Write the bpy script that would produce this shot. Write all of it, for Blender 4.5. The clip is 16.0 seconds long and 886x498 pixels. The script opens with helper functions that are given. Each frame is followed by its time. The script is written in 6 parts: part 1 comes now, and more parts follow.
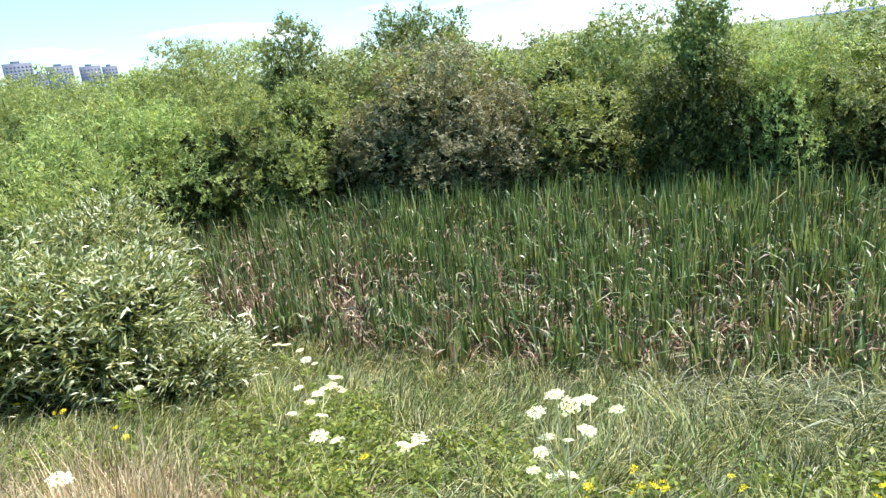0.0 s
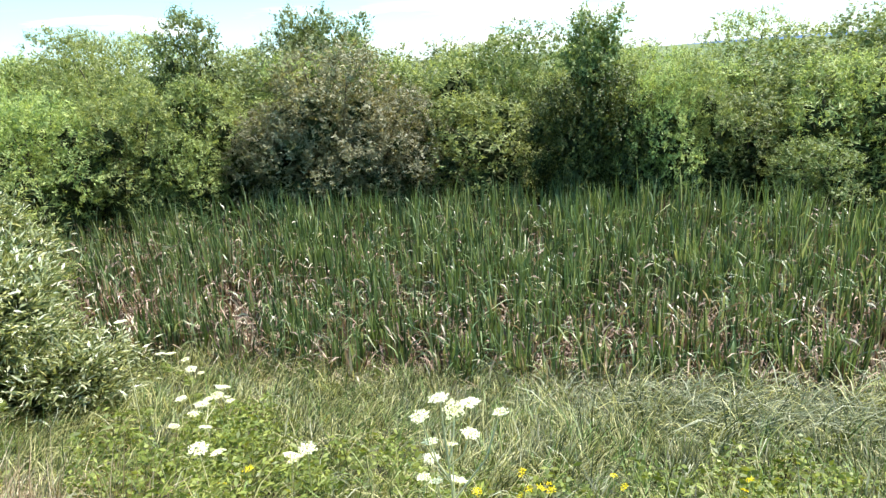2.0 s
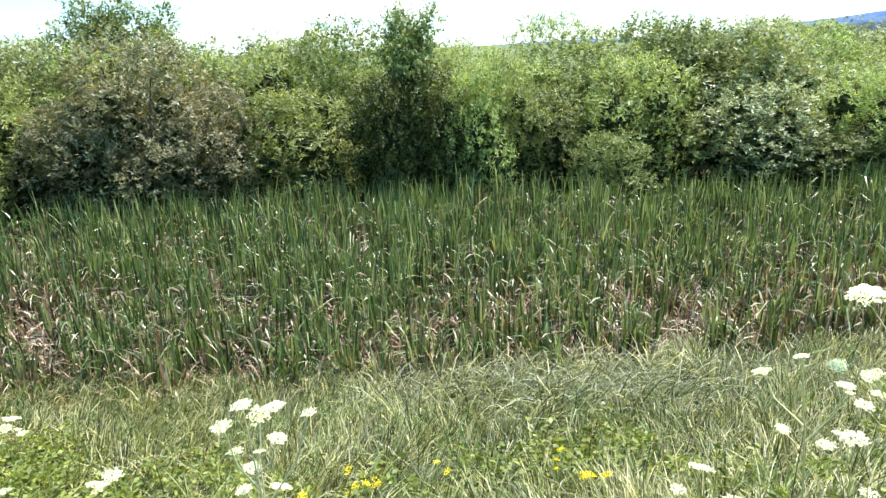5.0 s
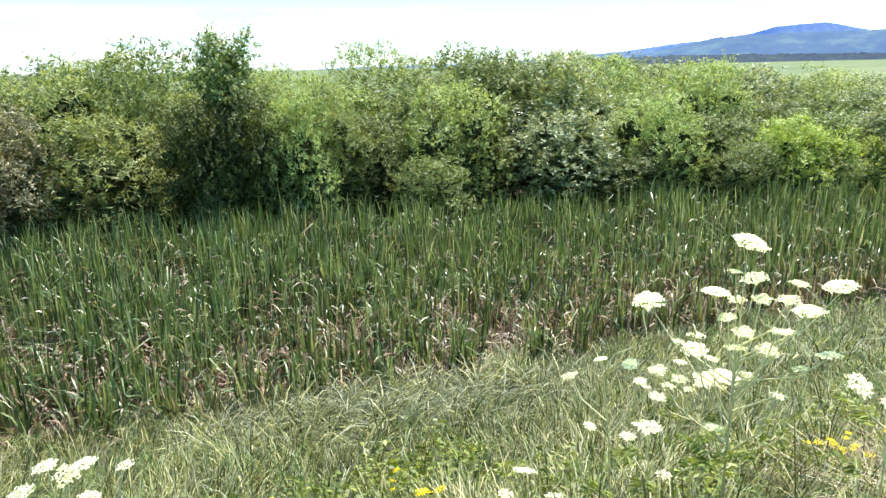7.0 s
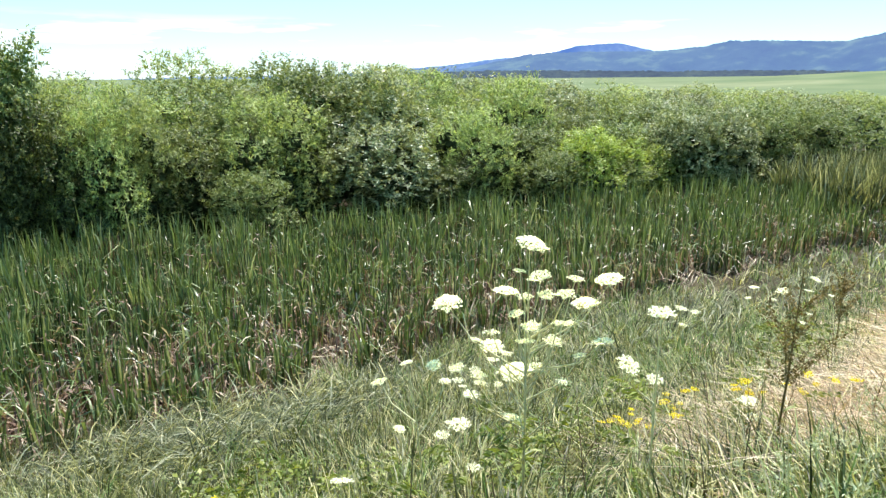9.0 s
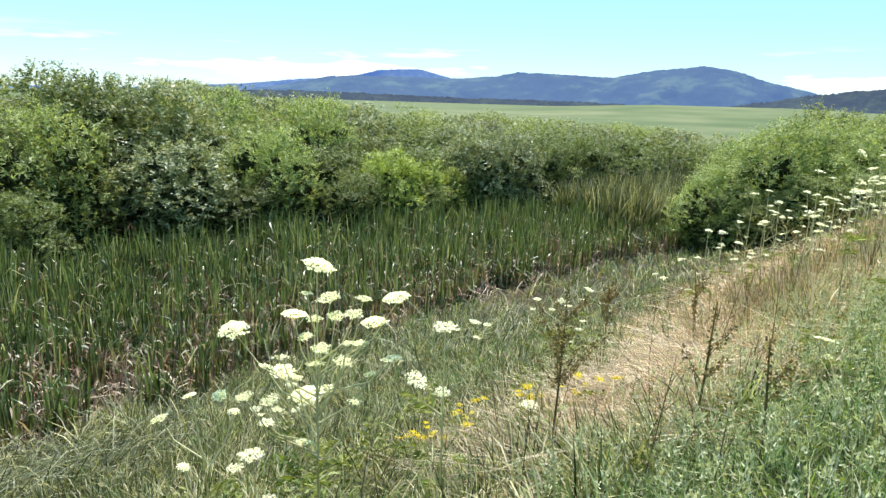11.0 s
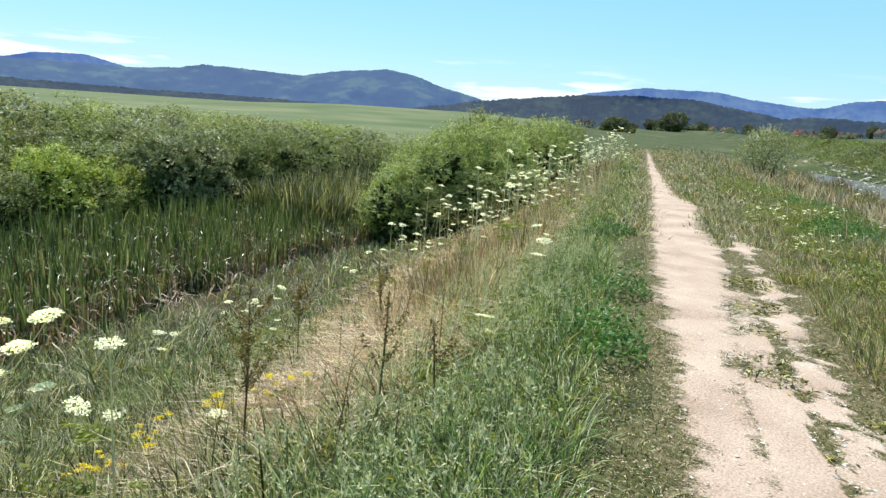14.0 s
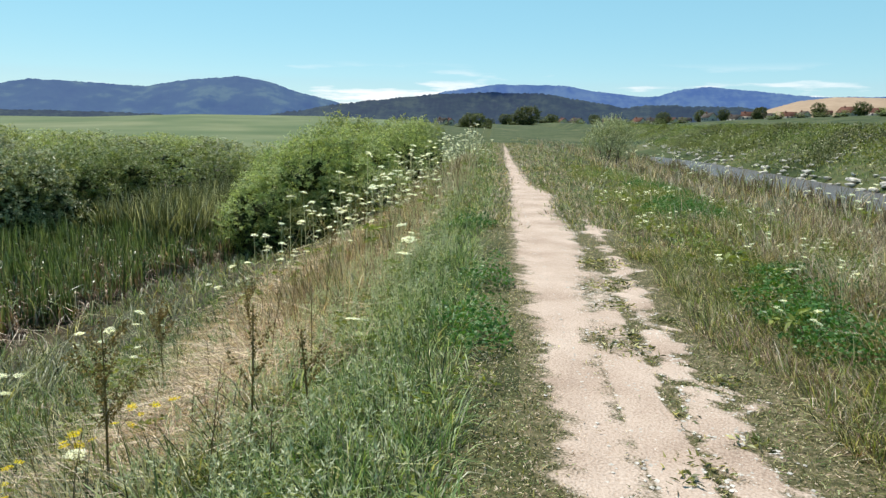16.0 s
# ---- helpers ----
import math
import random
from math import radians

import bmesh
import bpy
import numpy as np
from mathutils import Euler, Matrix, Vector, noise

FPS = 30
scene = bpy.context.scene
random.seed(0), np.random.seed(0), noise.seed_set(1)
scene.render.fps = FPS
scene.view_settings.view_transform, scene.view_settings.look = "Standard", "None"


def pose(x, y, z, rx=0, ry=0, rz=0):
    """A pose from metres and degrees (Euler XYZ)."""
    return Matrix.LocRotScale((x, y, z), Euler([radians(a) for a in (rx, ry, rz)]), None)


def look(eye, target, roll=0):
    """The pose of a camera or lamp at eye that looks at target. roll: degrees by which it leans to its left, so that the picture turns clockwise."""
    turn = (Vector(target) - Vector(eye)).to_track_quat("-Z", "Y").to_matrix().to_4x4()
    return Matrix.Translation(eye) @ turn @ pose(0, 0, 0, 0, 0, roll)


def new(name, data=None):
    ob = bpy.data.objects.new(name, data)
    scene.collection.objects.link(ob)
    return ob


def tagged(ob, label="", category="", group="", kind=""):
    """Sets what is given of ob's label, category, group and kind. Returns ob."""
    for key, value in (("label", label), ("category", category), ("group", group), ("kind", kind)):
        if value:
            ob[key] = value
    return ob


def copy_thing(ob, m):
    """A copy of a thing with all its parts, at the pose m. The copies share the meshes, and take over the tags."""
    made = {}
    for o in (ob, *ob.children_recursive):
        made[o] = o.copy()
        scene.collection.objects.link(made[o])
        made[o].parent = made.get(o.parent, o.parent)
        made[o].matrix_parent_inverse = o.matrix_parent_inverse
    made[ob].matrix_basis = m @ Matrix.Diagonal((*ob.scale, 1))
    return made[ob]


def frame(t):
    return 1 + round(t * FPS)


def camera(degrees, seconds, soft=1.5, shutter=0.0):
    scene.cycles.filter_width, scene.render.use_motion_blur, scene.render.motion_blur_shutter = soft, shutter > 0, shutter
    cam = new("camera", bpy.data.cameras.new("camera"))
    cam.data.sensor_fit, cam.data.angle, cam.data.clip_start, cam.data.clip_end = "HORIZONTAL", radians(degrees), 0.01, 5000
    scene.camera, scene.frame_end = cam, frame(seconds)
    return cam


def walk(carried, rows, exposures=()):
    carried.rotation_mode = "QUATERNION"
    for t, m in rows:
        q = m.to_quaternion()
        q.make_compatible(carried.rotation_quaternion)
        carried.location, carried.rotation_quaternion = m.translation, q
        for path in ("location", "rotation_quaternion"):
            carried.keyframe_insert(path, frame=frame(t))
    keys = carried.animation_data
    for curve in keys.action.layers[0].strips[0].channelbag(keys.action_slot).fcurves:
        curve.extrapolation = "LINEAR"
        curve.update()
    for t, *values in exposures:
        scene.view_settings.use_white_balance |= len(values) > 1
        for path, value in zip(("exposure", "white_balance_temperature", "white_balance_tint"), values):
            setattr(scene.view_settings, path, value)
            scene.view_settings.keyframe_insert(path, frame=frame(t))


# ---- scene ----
cam = camera(66.6, 16.0, soft=1.4)
# seconds, eye in metres (path level is 0), turn in degrees
ROWS = [
    (0.0, 0.325, -0.020, 1.555, 74.12, 6.22, 18.43),
    (0.5, 0.328, 0.010, 1.525, 73.90, 6.24, 15.97),
    (1.0, 0.331, 0.043, 1.508, 74.06, 4.10, 13.99),
    (1.5, 0.344, 0.052, 1.505, 74.23, 3.29, 12.38),
    (2.0, 0.377, 0.053, 1.496, 74.20, 3.24, 10.64),
    (2.5, 0.416, 0.061, 1.499, 74.11, 3.34, 8.81),
    (3.0, 0.450, 0.059, 1.489, 74.18, 3.53, 6.47),
    (5.5, 0.523, 0.073, 1.479, 73.21, 1.64, -7.19),
    (6.0, 0.534, 0.029, 1.500, 73.69, 1.29, -10.99),
    (6.5, 0.551, 0.010, 1.513, 74.34, 1.05, -14.46),
    (7.0, 0.540, -0.013, 1.527, 74.89, 1.03, -18.39),
    (7.5, 0.574, -0.026, 1.531, 75.23, 1.06, -22.00),
    (8.0, 0.599, -0.022, 1.536, 75.43, 1.12, -25.87),
    (8.5, 0.634, -0.063, 1.541, 75.51, 1.05, -29.40),
    (9.0, 0.677, -0.142, 1.532, 75.73, 0.25, -32.77),
    (11.5, 0.774, -0.257, 1.546, 78.02, -2.54, -53.06),
    (12.0, 0.803, -0.287, 1.543, 78.14, -3.23, -57.12),
    (12.5, 0.806, -0.299, 1.546, 78.22, -3.63, -61.23),
    (13.0, 0.798, -0.317, 1.546, 78.42, -3.97, -65.65),
    (13.5, 0.806, -0.326, 1.553, 78.55, -3.94, -69.66),
    (14.0, 0.815, -0.336, 1.554, 78.81, -3.98, -74.15),
    (14.5, 0.808, -0.352, 1.557, 79.14, -3.57, -77.89),
    (15.0, 0.799, -0.369, 1.564, 79.19, -2.11, -79.19),
    (15.5, 0.786, -0.383, 1.570, 79.22, -1.52, -81.53),
    (16.0, 0.774, -0.398, 1.564, 79.46, -1.07, -85.80),
]
walk(cam, [(t, pose(x, y, z, rx, ry, rz)) for t, x, y, z, rx, ry, rz in ROWS],
     exposures=[(0.0, 1.14), (3.0, 1.22), (6.0, 1.26), (7.5, 1.14), (9.0, 0.97), (11.5, 0.62), (12.0, 0.56), (13.0, 0.49), (14.0, 0.36), (16.0, 0.18)])

# ---- world and sun ----
SUN_ELEV, SUN_AZ = 64.0, 38.0          # degrees; azimuth from +x towards +y
world = bpy.data.worlds.new("world")
scene.world = world
world.use_nodes = True
wt = world.node_tree
wt.nodes.clear()
w_out = wt.nodes.new("ShaderNodeOutputWorld")
w_bg = wt.nodes.new("ShaderNodeBackground")
w_sky = wt.nodes.new("ShaderNodeTexSky")
w_sky.sky_type = "NISHITA"
w_sky.sun_disc = False
w_sky.sun_elevation = radians(SUN_ELEV)
w_sky.sun_rotation = radians(90 - SUN_AZ)
w_sky.altitude = 700
w_sky.air_density = 1.0
w_sky.dust_density = 0.05
w_sky.ozone_density = 1.6
w_bg.inputs["Strength"].default_value = 0.105
# low cumulus far off, a thin row just above the horizon
w_tc = wt.nodes.new("ShaderNodeTexCoord")
w_map = wt.nodes.new("ShaderNodeMapping")
w_map.inputs["Scale"].default_value = (2.2, 2.2, 20.0)
w_map.inputs["Location"].default_value = (0.35, 0.1, 0.0)
w_noise = wt.nodes.new("ShaderNodeTexNoise")
w_noise.inputs["Scale"].default_value = 2.0
w_noise.inputs["Detail"].default_value = 7.0
w_noise.inputs["Roughness"].default_value = 0.55
w_ramp = wt.nodes.new("ShaderNodeValToRGB")
w_ramp.color_ramp.elements[0].position = 0.53
w_ramp.color_ramp.elements[1].position = 0.60
w_sep = wt.nodes.new("ShaderNodeSeparateXYZ")
w_band = wt.nodes.new("ShaderNodeValToRGB")
for el, (p, v) in zip(w_band.color_ramp.elements, ((0.0, 1.0), (0.085, 0.0))):
    el.position = p
    el.color = (v, v, v, 1)
el = w_band.color_ramp.elements.new(0.045)
el.color = (0.85, 0.85, 0.85, 1)
w_mul = wt.nodes.new("ShaderNodeMath")
w_mul.operation = "MULTIPLY"
w_mix = wt.nodes.new("ShaderNodeMix")
w_mix.data_type = "RGBA"
w_mix.inputs[7].default_value = (9.0, 9.2, 9.4, 1)
wt.links.new(w_tc.outputs["Generated"], w_map.inputs["Vector"])
wt.links.new(w_map.outputs[0], w_noise.inputs["Vector"])
wt.links.new(w_noise.outputs[0], w_ramp.inputs[0])
wt.links.new(w_tc.outputs["Generated"], w_sep.inputs[0])
wt.links.new(w_sep.outputs[2], w_band.inputs[0])
wt.links.new(w_ramp.outputs[0], w_mul.inputs[0])
wt.links.new(w_band.outputs[0], w_mul.inputs[1])
wt.links.new(w_mul.outputs[0], w_mix.inputs[0])
w_hsv = wt.nodes.new("ShaderNodeHueSaturation")
w_hsv.inputs["Hue"].default_value = 0.469
w_hsv.inputs["Saturation"].default_value = 1.12
wt.links.new(w_sky.outputs[0], w_hsv.inputs["Color"])
w_low = wt.nodes.new("ShaderNodeValToRGB")
for el, (p, v) in zip(w_low.color_ramp.elements, ((0.18, 0.52), (0.5, 0.0))):
    el.position = p
    el.color = (v, v, v, 1)
w_haze = wt.nodes.new("ShaderNodeMix")
w_haze.data_type = "RGBA"
w_haze.inputs[7].default_value = (2.9, 6.1, 7.8, 1)
wt.links.new(w_sep.outputs[2], w_low.inputs[0])
wt.links.new(w_low.outputs[0], w_haze.inputs[0])
wt.links.new(w_hsv.outputs[0], w_haze.inputs[6])
wt.links.new(w_haze.outputs[2], w_mix.inputs[6])
wt.links.new(w_mix.outputs[2], w_bg.inputs[0])
wt.links.new(w_bg.outputs[0], w_out.inputs[0])

sun = new("sun", bpy.data.lights.new("sun", "SUN"))
sun.data.energy = 4.6
sun.data.angle = radians(0.5)
sun.data.color = (1.0, 0.96, 0.88)
sun_way = Vector((math.cos(radians(SUN_ELEV)) * math.cos(radians(SUN_AZ)),
                  math.cos(radians(SUN_ELEV)) * math.sin(radians(SUN_AZ)), math.sin(radians(SUN_ELEV))))
sun.matrix_world = look(sun_way * 50, (0, 0, 0))


# ---- materials ----
def node_mat(name):
    m = bpy.data.materials.new(name)
    m.use_nodes = True
    t = m.node_tree
    t.nodes.clear()
    return m, t, t.nodes, t.links


def ramp_node(nodes, stops):
    r = nodes.new("ShaderNodeValToRGB")
    e = r.color_ramp.elements
    e[0].position, e[0].color = stops[0][0], (*stops[0][1], 1)
    e[1].position, e[1].color = stops[-1][0], (*stops[-1][1], 1)
    for p, c in stops[1:-1]:
        e.new(p).color = (*c, 1)
    return r


def leaf_mat(name, stops, through_light=0.35, rough=0.5, gloss=0.35, patch=0.35, vary=0.12, warm=(1.25, 1.15, 0.55), size=0.6):
    """Foliage: each leaf its own tone, larger patches of tone over the plant, light shining through."""
    m, t, n, l = node_mat(name)
    geo = n.new("ShaderNodeNewGeometry")
    info = n.new("ShaderNodeObjectInfo")
    tex = n.new("ShaderNodeTexNoise")
    tex.inputs["Scale"].default_value = size
    tex.inputs["Detail"].default_value = 3.0
    l.new(geo.outputs["Position"], tex.inputs["Vector"])
    mix = n.new("ShaderNodeMix")
    mix.inputs[0].default_value = patch
    l.new(geo.outputs["Random Per Island"], mix.inputs[2])
    l.new(tex.outputs[0], mix.inputs[3])
    col = ramp_node(n, stops)
    l.new(mix.outputs[0], col.inputs[0])
    hsv = n.new("ShaderNodeHueSaturation")
    val = n.new("ShaderNodeMapRange")
    val.inputs[3].default_value = 1.0 - vary
    val.inputs[4].default_value = 1.0 + vary
    l.new(info.outputs["Random"], val.inputs[0])
    l.new(val.outputs[0], hsv.inputs["Value"])
    hue = n.new("ShaderNodeMapRange")
    hue.inputs[3].default_value = 0.5 - vary * 0.045
    hue.inputs[4].default_value = 0.5 + vary * 0.045
    l.new(info.outputs["Random"], hue.inputs[0])
    l.new(hue.outputs[0], hsv.inputs["Hue"])
    l.new(col.outputs[0], hsv.inputs["Color"])
    b = n.new("ShaderNodeBsdfPrincipled")
    b.inputs["Roughness"].default_value = rough
    b.inputs["Specular IOR Level"].default_value = gloss
    l.new(hsv.outputs[0], b.inputs["Base Color"])
    tr = n.new("ShaderNodeBsdfTranslucent")
    tint = n.new("ShaderNodeMix")
    tint.data_type, tint.blend_type = "RGBA", "MULTIPLY"
    tint.inputs[0].default_value = 1.0
    tint.inputs[7].default_value = (*(through_light * 1.7 * c for c in warm), 1)
    l.new(hsv.outputs[0], tint.inputs[6])
    l.new(tint.outputs[2], tr.inputs["Color"])
    ms = n.new("ShaderNodeAddShader")
    l.new(b.outputs[0], ms.inputs[0])
    l.new(tr.outputs[0], ms.inputs[1])
    out = n.new("ShaderNodeOutputMaterial")
    l.new(ms.outputs[0], out.inputs[0])
    return m


def rough_mat(name, stops, scale=3.0, fine=40.0, rough=0.9, bump=0.3, gloss=0.2, glow=None):
    """Earth, bark, stone, plaster: two scales of tone and fine relief."""
    m, t, n, l = node_mat(name)
    geo = n.new("ShaderNodeNewGeometry")
    a = n.new("ShaderNodeTexNoise")
    a.inputs["Scale"].default_value = scale
    a.inputs["Detail"].default_value = 5.0
    c = n.new("ShaderNodeTexNoise")
    c.inputs["Scale"].default_value = fine
    c.inputs["Detail"].default_value = 4.0
    l.new(geo.outputs["Position"], a.inputs["Vector"])
    l.new(geo.outputs["Position"], c.inputs["Vector"])
    mix = n.new("ShaderNodeMix")
    mix.inputs[0].default_value = 0.45
    l.new(a.outputs[0], mix.inputs[2])
    l.new(c.outputs[0], mix.inputs[3])
    col = ramp_node(n, stops)
    l.new(mix.outputs[0], col.inputs[0])
    b = n.new("ShaderNodeBsdfPrincipled")
    b.inputs["Roughness"].default_value = rough
    b.inputs["Specular IOR Level"].default_value = gloss
    l.new(col.outputs[0], b.inputs["Base Color"])
    if bump:
        bp = n.new("ShaderNodeBump")
        bp.inputs["Strength"].default_value = bump
        bp.inputs["Distance"].default_value = 0.02
        l.new(c.outputs[0], bp.inputs["Height"])
        l.new(bp.outputs[0], b.inputs["Normal"])
    if glow:
        b.inputs["Emission Color"].default_value = (*glow[0], 1)
        b.inputs["Emission Strength"].default_value = glow[1]
    out = n.new("ShaderNodeOutputMaterial")
    l.new(b.outputs[0], out.inputs[0])
    return m


M_SOIL = rough_mat("thatch_soil", [(0.3, (0.035, 0.028, 0.016)), (0.5, (0.06, 0.05, 0.028)), (0.7, (0.12, 0.10, 0.055))], 1.2, 25)
M_TURF = rough_mat("short_turf", [(0.36, (0.036, 0.042, 0.015)), (0.5, (0.082, 0.086, 0.034)), (0.64, (0.17, 0.15, 0.08))], 1.0, 30)
M_MUD = rough_mat("marsh_mud", [(0.3, (0.03, 0.022, 0.014)), (0.7, (0.10, 0.07, 0.045))], 2.0, 20)
M_MEADOW = rough_mat("meadow", [(0.40, (0.028, 0.046, 0.014)), (0.5, (0.062, 0.084, 0.026)), (0.60, (0.13, 0.13, 0.06))], 0.12, 1.2, bump=0.0)
M_FIELD = rough_mat("green_field", [(0.36, (0.085, 0.125, 0.05)), (0.5, (0.13, 0.165, 0.075)), (0.64, (0.2, 0.215, 0.11))], 0.012, 0.05, bump=0.0)
M_STONE = rough_mat("pale_stone", [(0.4, (0.42, 0.385, 0.34)), (0.6, (0.74, 0.69, 0.62))], 9, 60)
M_BARK = rough_mat("grey_bark", [(0.3, (0.05, 0.04, 0.03)), (0.7, (0.15, 0.12, 0.09))], 8, 60)


# ---- mesh tools ----
def mesh_of(name, verts, quads=None, tris=None, mats=(), slots=None, smooth=False):
    me = bpy.data.meshes.new(name)
    verts = np.asarray(verts, np.float32).reshape(-1, 3)
    q = np.zeros((0, 4), np.int32) if quads is None else np.asarray(quads, np.int32).reshape(-1, 4)
    t = np.zeros((0, 3), np.int32) if tris is None else np.asarray(tris, np.int32).reshape(-1, 3)
    loops = np.concatenate([q.ravel(), t.ravel()])
    starts = np.concatenate([np.arange(len(q)) * 4, len(q) * 4 + np.arange(len(t)) * 3]).astype(np.int32)
    me.vertices.add(len(verts))
    me.vertices.foreach_set("co", verts.ravel())
    me.loops.add(len(loops))
    me.loops.foreach_set("vertex_index", loops)
    me.polygons.add(len(starts))
    me.polygons.foreach_set("loop_start", starts)
    if slots is not None:
        me.polygons.foreach_set("material_index", np.asarray(slots, np.int32))
    if smooth:
        me.polygons.foreach_set("use_smooth", np.ones(len(starts), bool))
    me.update(calc_edges=True)
    for m in mats:
        me.materials.append(m)
    return me


class Heap:
    """Gathers many small shapes into one mesh, each under a material slot."""

    def __init__(self):
        self.v, self.q, self.t, self.sq, self.st, self.n = [], [], [], [], [], 0

    def add(self, verts, quads=None, tris=None, slot=0):
        verts = np.asarray(verts, float).reshape(-1, 3)
        if quads is not None and len(quads):
            q = np.asarray(quads).reshape(-1, 4)
            self.q.append(q + self.n)
            self.sq.append(np.full(len(q), slot))
        if tris is not None and len(tris):
            t = np.asarray(tris).reshape(-1, 3)
            self.t.append(t + self.n)
            self.st.append(np.full(len(t), slot))
        self.v.append(verts)
        self.n += len(verts)

    def mesh(self, name, mats, smooth=False):
        q = np.concatenate(self.q) if self.q else None
        t = np.concatenate(self.t) if self.t else None
        return mesh_of(name, np.concatenate(self.v), q, t, mats, np.concatenate(self.sq + self.st), smooth)


rng = np.random.default_rng(7)


def blades(base, length, width, lean, bend, segs=2, yaw=None, face=None, fold=0):
    """Grass or reed blades as verts, quads, tris. lean and bend are shares of the length; fold: the power with which only the tip bends."""
    n = len(base)
    yaw = rng.uniform(0, 2 * np.pi, n) if yaw is None else yaw
    face = yaw + np.pi / 2 + rng.normal(0, 0.5, n) if face is None else face
    d = np.stack([np.cos(yaw), np.sin(yaw), np.zeros(n)], 1)
    w = np.stack([np.cos(face), np.sin(face), np.zeros(n)], 1)
    length, width, lean, bend = (np.broadcast_to(np.asarray(a, float), (n,)) for a in (length, width, lean, bend))
    rows = []
    for k in range(segs + 1):
        t = k / segs
        out = lean * t + bend * t * t
        up = t * np.sqrt(np.clip(1 - (lean + bend * t) ** 2 * 0.8, 0.05, 1)) - 0.28 * np.clip(bend - 0.25, 0, 2) * t ** 3
        if fold:
            out = lean * t + bend * t ** fold
            up = t - 0.65 * bend * t ** (fold + 1)
        c = base + d * (out * length)[:, None]
        c[:, 2] += up * length
        if k < segs:
            half = (width * (1 - 0.55 * t ** 1.5) / 2)[:, None] * w
            rows += [c - half, c + half]
        else:
            rows.append(c)
    v = np.stack(rows, 1)
    m = 2 * segs + 1
    i0 = (np.arange(n) * m)[:, None]
    q = np.concatenate([i0 + np.array([[2 * k, 2 * k + 1, 2 * k + 3, 2 * k + 2]]) for k in range(segs - 1)]) if segs > 1 else None
    t = i0 + np.array([[m - 3, m - 2, m - 1]])
    return v.reshape(-1, 3), q, t


def leaves(pos, way, length, width, sag=0.1):
    """Pointed leaves, one folded quad each."""
    n = len(pos)
    way = way / (np.linalg.norm(way, axis=1, keepdims=True) + 1e-9)
    side = np.cross(way, rng.normal(0, 1, (n, 3)) + np.array([0, 0, 0.8]))
    side /= np.linalg.norm(side, axis=1, keepdims=True) + 1e-9
    length = np.broadcast_to(np.asarray(length, float), (n,))[:, None]
    width = np.broadcast_to(np.asarray(width, float), (n,))[:, None]
    mid = pos + way * length * 0.45
    nor = np.cross(side, way)
    tip = pos + way * length
    tip[:, 2:] -= sag * length
    v = np.stack([pos, mid + side * width / 2 + nor * width * 0.12, tip, mid - side * width / 2 + nor * width * 0.12], 1)
    return v.reshape(-1, 3), (np.arange(n) * 4)[:, None] + np.array([[0, 1, 2, 3]])


def leaflets(pos, way, length, width, face=None):
    """Small leaves far off, one triangle each; face: the way that their upper sides turn."""
    n = len(pos)
    if face is None:
        face = rng.normal(0, 1, (n, 3)) + np.array([0, 0, 0.8])
    face = face / (np.linalg.norm(face, axis=1, keepdims=True) + 1e-9)
    way = way - 0.8 * (way * face).sum(1, keepdims=True) * face
    way = way / (np.linalg.norm(way, axis=1, keepdims=True) + 1e-9)
    side = np.cross(way, face)
    side /= np.linalg.norm(side, axis=1, keepdims=True) + 1e-9
    length = np.broadcast_to(np.asarray(length, float), (n,))[:, None]
    width = np.broadcast_to(np.asarray(width, float), (n,))[:, None]
    v = np.stack([pos - side * width / 2, pos + side * width / 2, pos + way * length], 1)
    return v.reshape(-1, 3), None, (np.arange(n) * 3)[:, None] + np.array([[0, 1, 2]])


def tube(points, radii, sides=5):
    """A tapered round rod along points."""
    p = np.asarray(points, float)
    r = np.broadcast_to(np.asarray(radii, float), (len(p),))
    ring = []
    for i in range(len(p)):
        a = p[min(i + 1, len(p) - 1)] - p[max(i - 1, 0)]
        a /= np.linalg.norm(a) + 1e-9
        u = np.cross(a, (0.3, 0.9, 0.1) if abs(a[2]) > 0.7 else (0, 0, 1))
        u /= np.linalg.norm(u) + 1e-9
        w = np.cross(a, u)
        ang = np.arange(sides) * 2 * np.pi / sides
        ring.append(p[i] + r[i] * (np.cos(ang)[:, None] * u + np.sin(ang)[:, None] * w))
    v = np.concatenate(ring)
    q = [[i * sides + j, i * sides + (j + 1) % sides, (i + 1) * sides + (j + 1) % sides, (i + 1) * sides + j]
         for i in range(len(p) - 1) for j in range(sides)]
    return v, q


def part(name, me, parent, label=""):
    """One mesh as a part under a thing or under a part."""
    ob = new(name, me)
    ob.parent = parent
    return tagged(ob, label) if label else ob


def thing(name, m, label, category, group="", kind=""):
    ob = new(name)
    ob.empty_display_size = 0.2
    ob.matrix_world = m
    return tagged(ob, label, category, group, kind)


def scatter(n, x0, x1, y0, y1):
    return np.stack([rng.uniform(x0, x1, n), rng.uniform(y0, y1, n)], 1)


def wave(x, y, s, seed=0.0):
    """Smooth irregular field of about -1 to 1 over the ground; s is the size of its patches in metres."""
    x, y = np.asarray(x) / s + seed * 3.7, np.asarray(y) / s - seed * 1.9
    return (np.sin(1.7 * x + 0.6 * y + 1.3 * np.sin(0.9 * y + seed)) + np.sin(-1.1 * x + 1.9 * y + 1.7 * np.sin(1.2 * x + 2 * seed))
            + 0.6 * np.sin(3.1 * x + 2.3 * y + seed) + 0.6 * np.sin(2.7 * y - 3.3 * x)) / 2.6


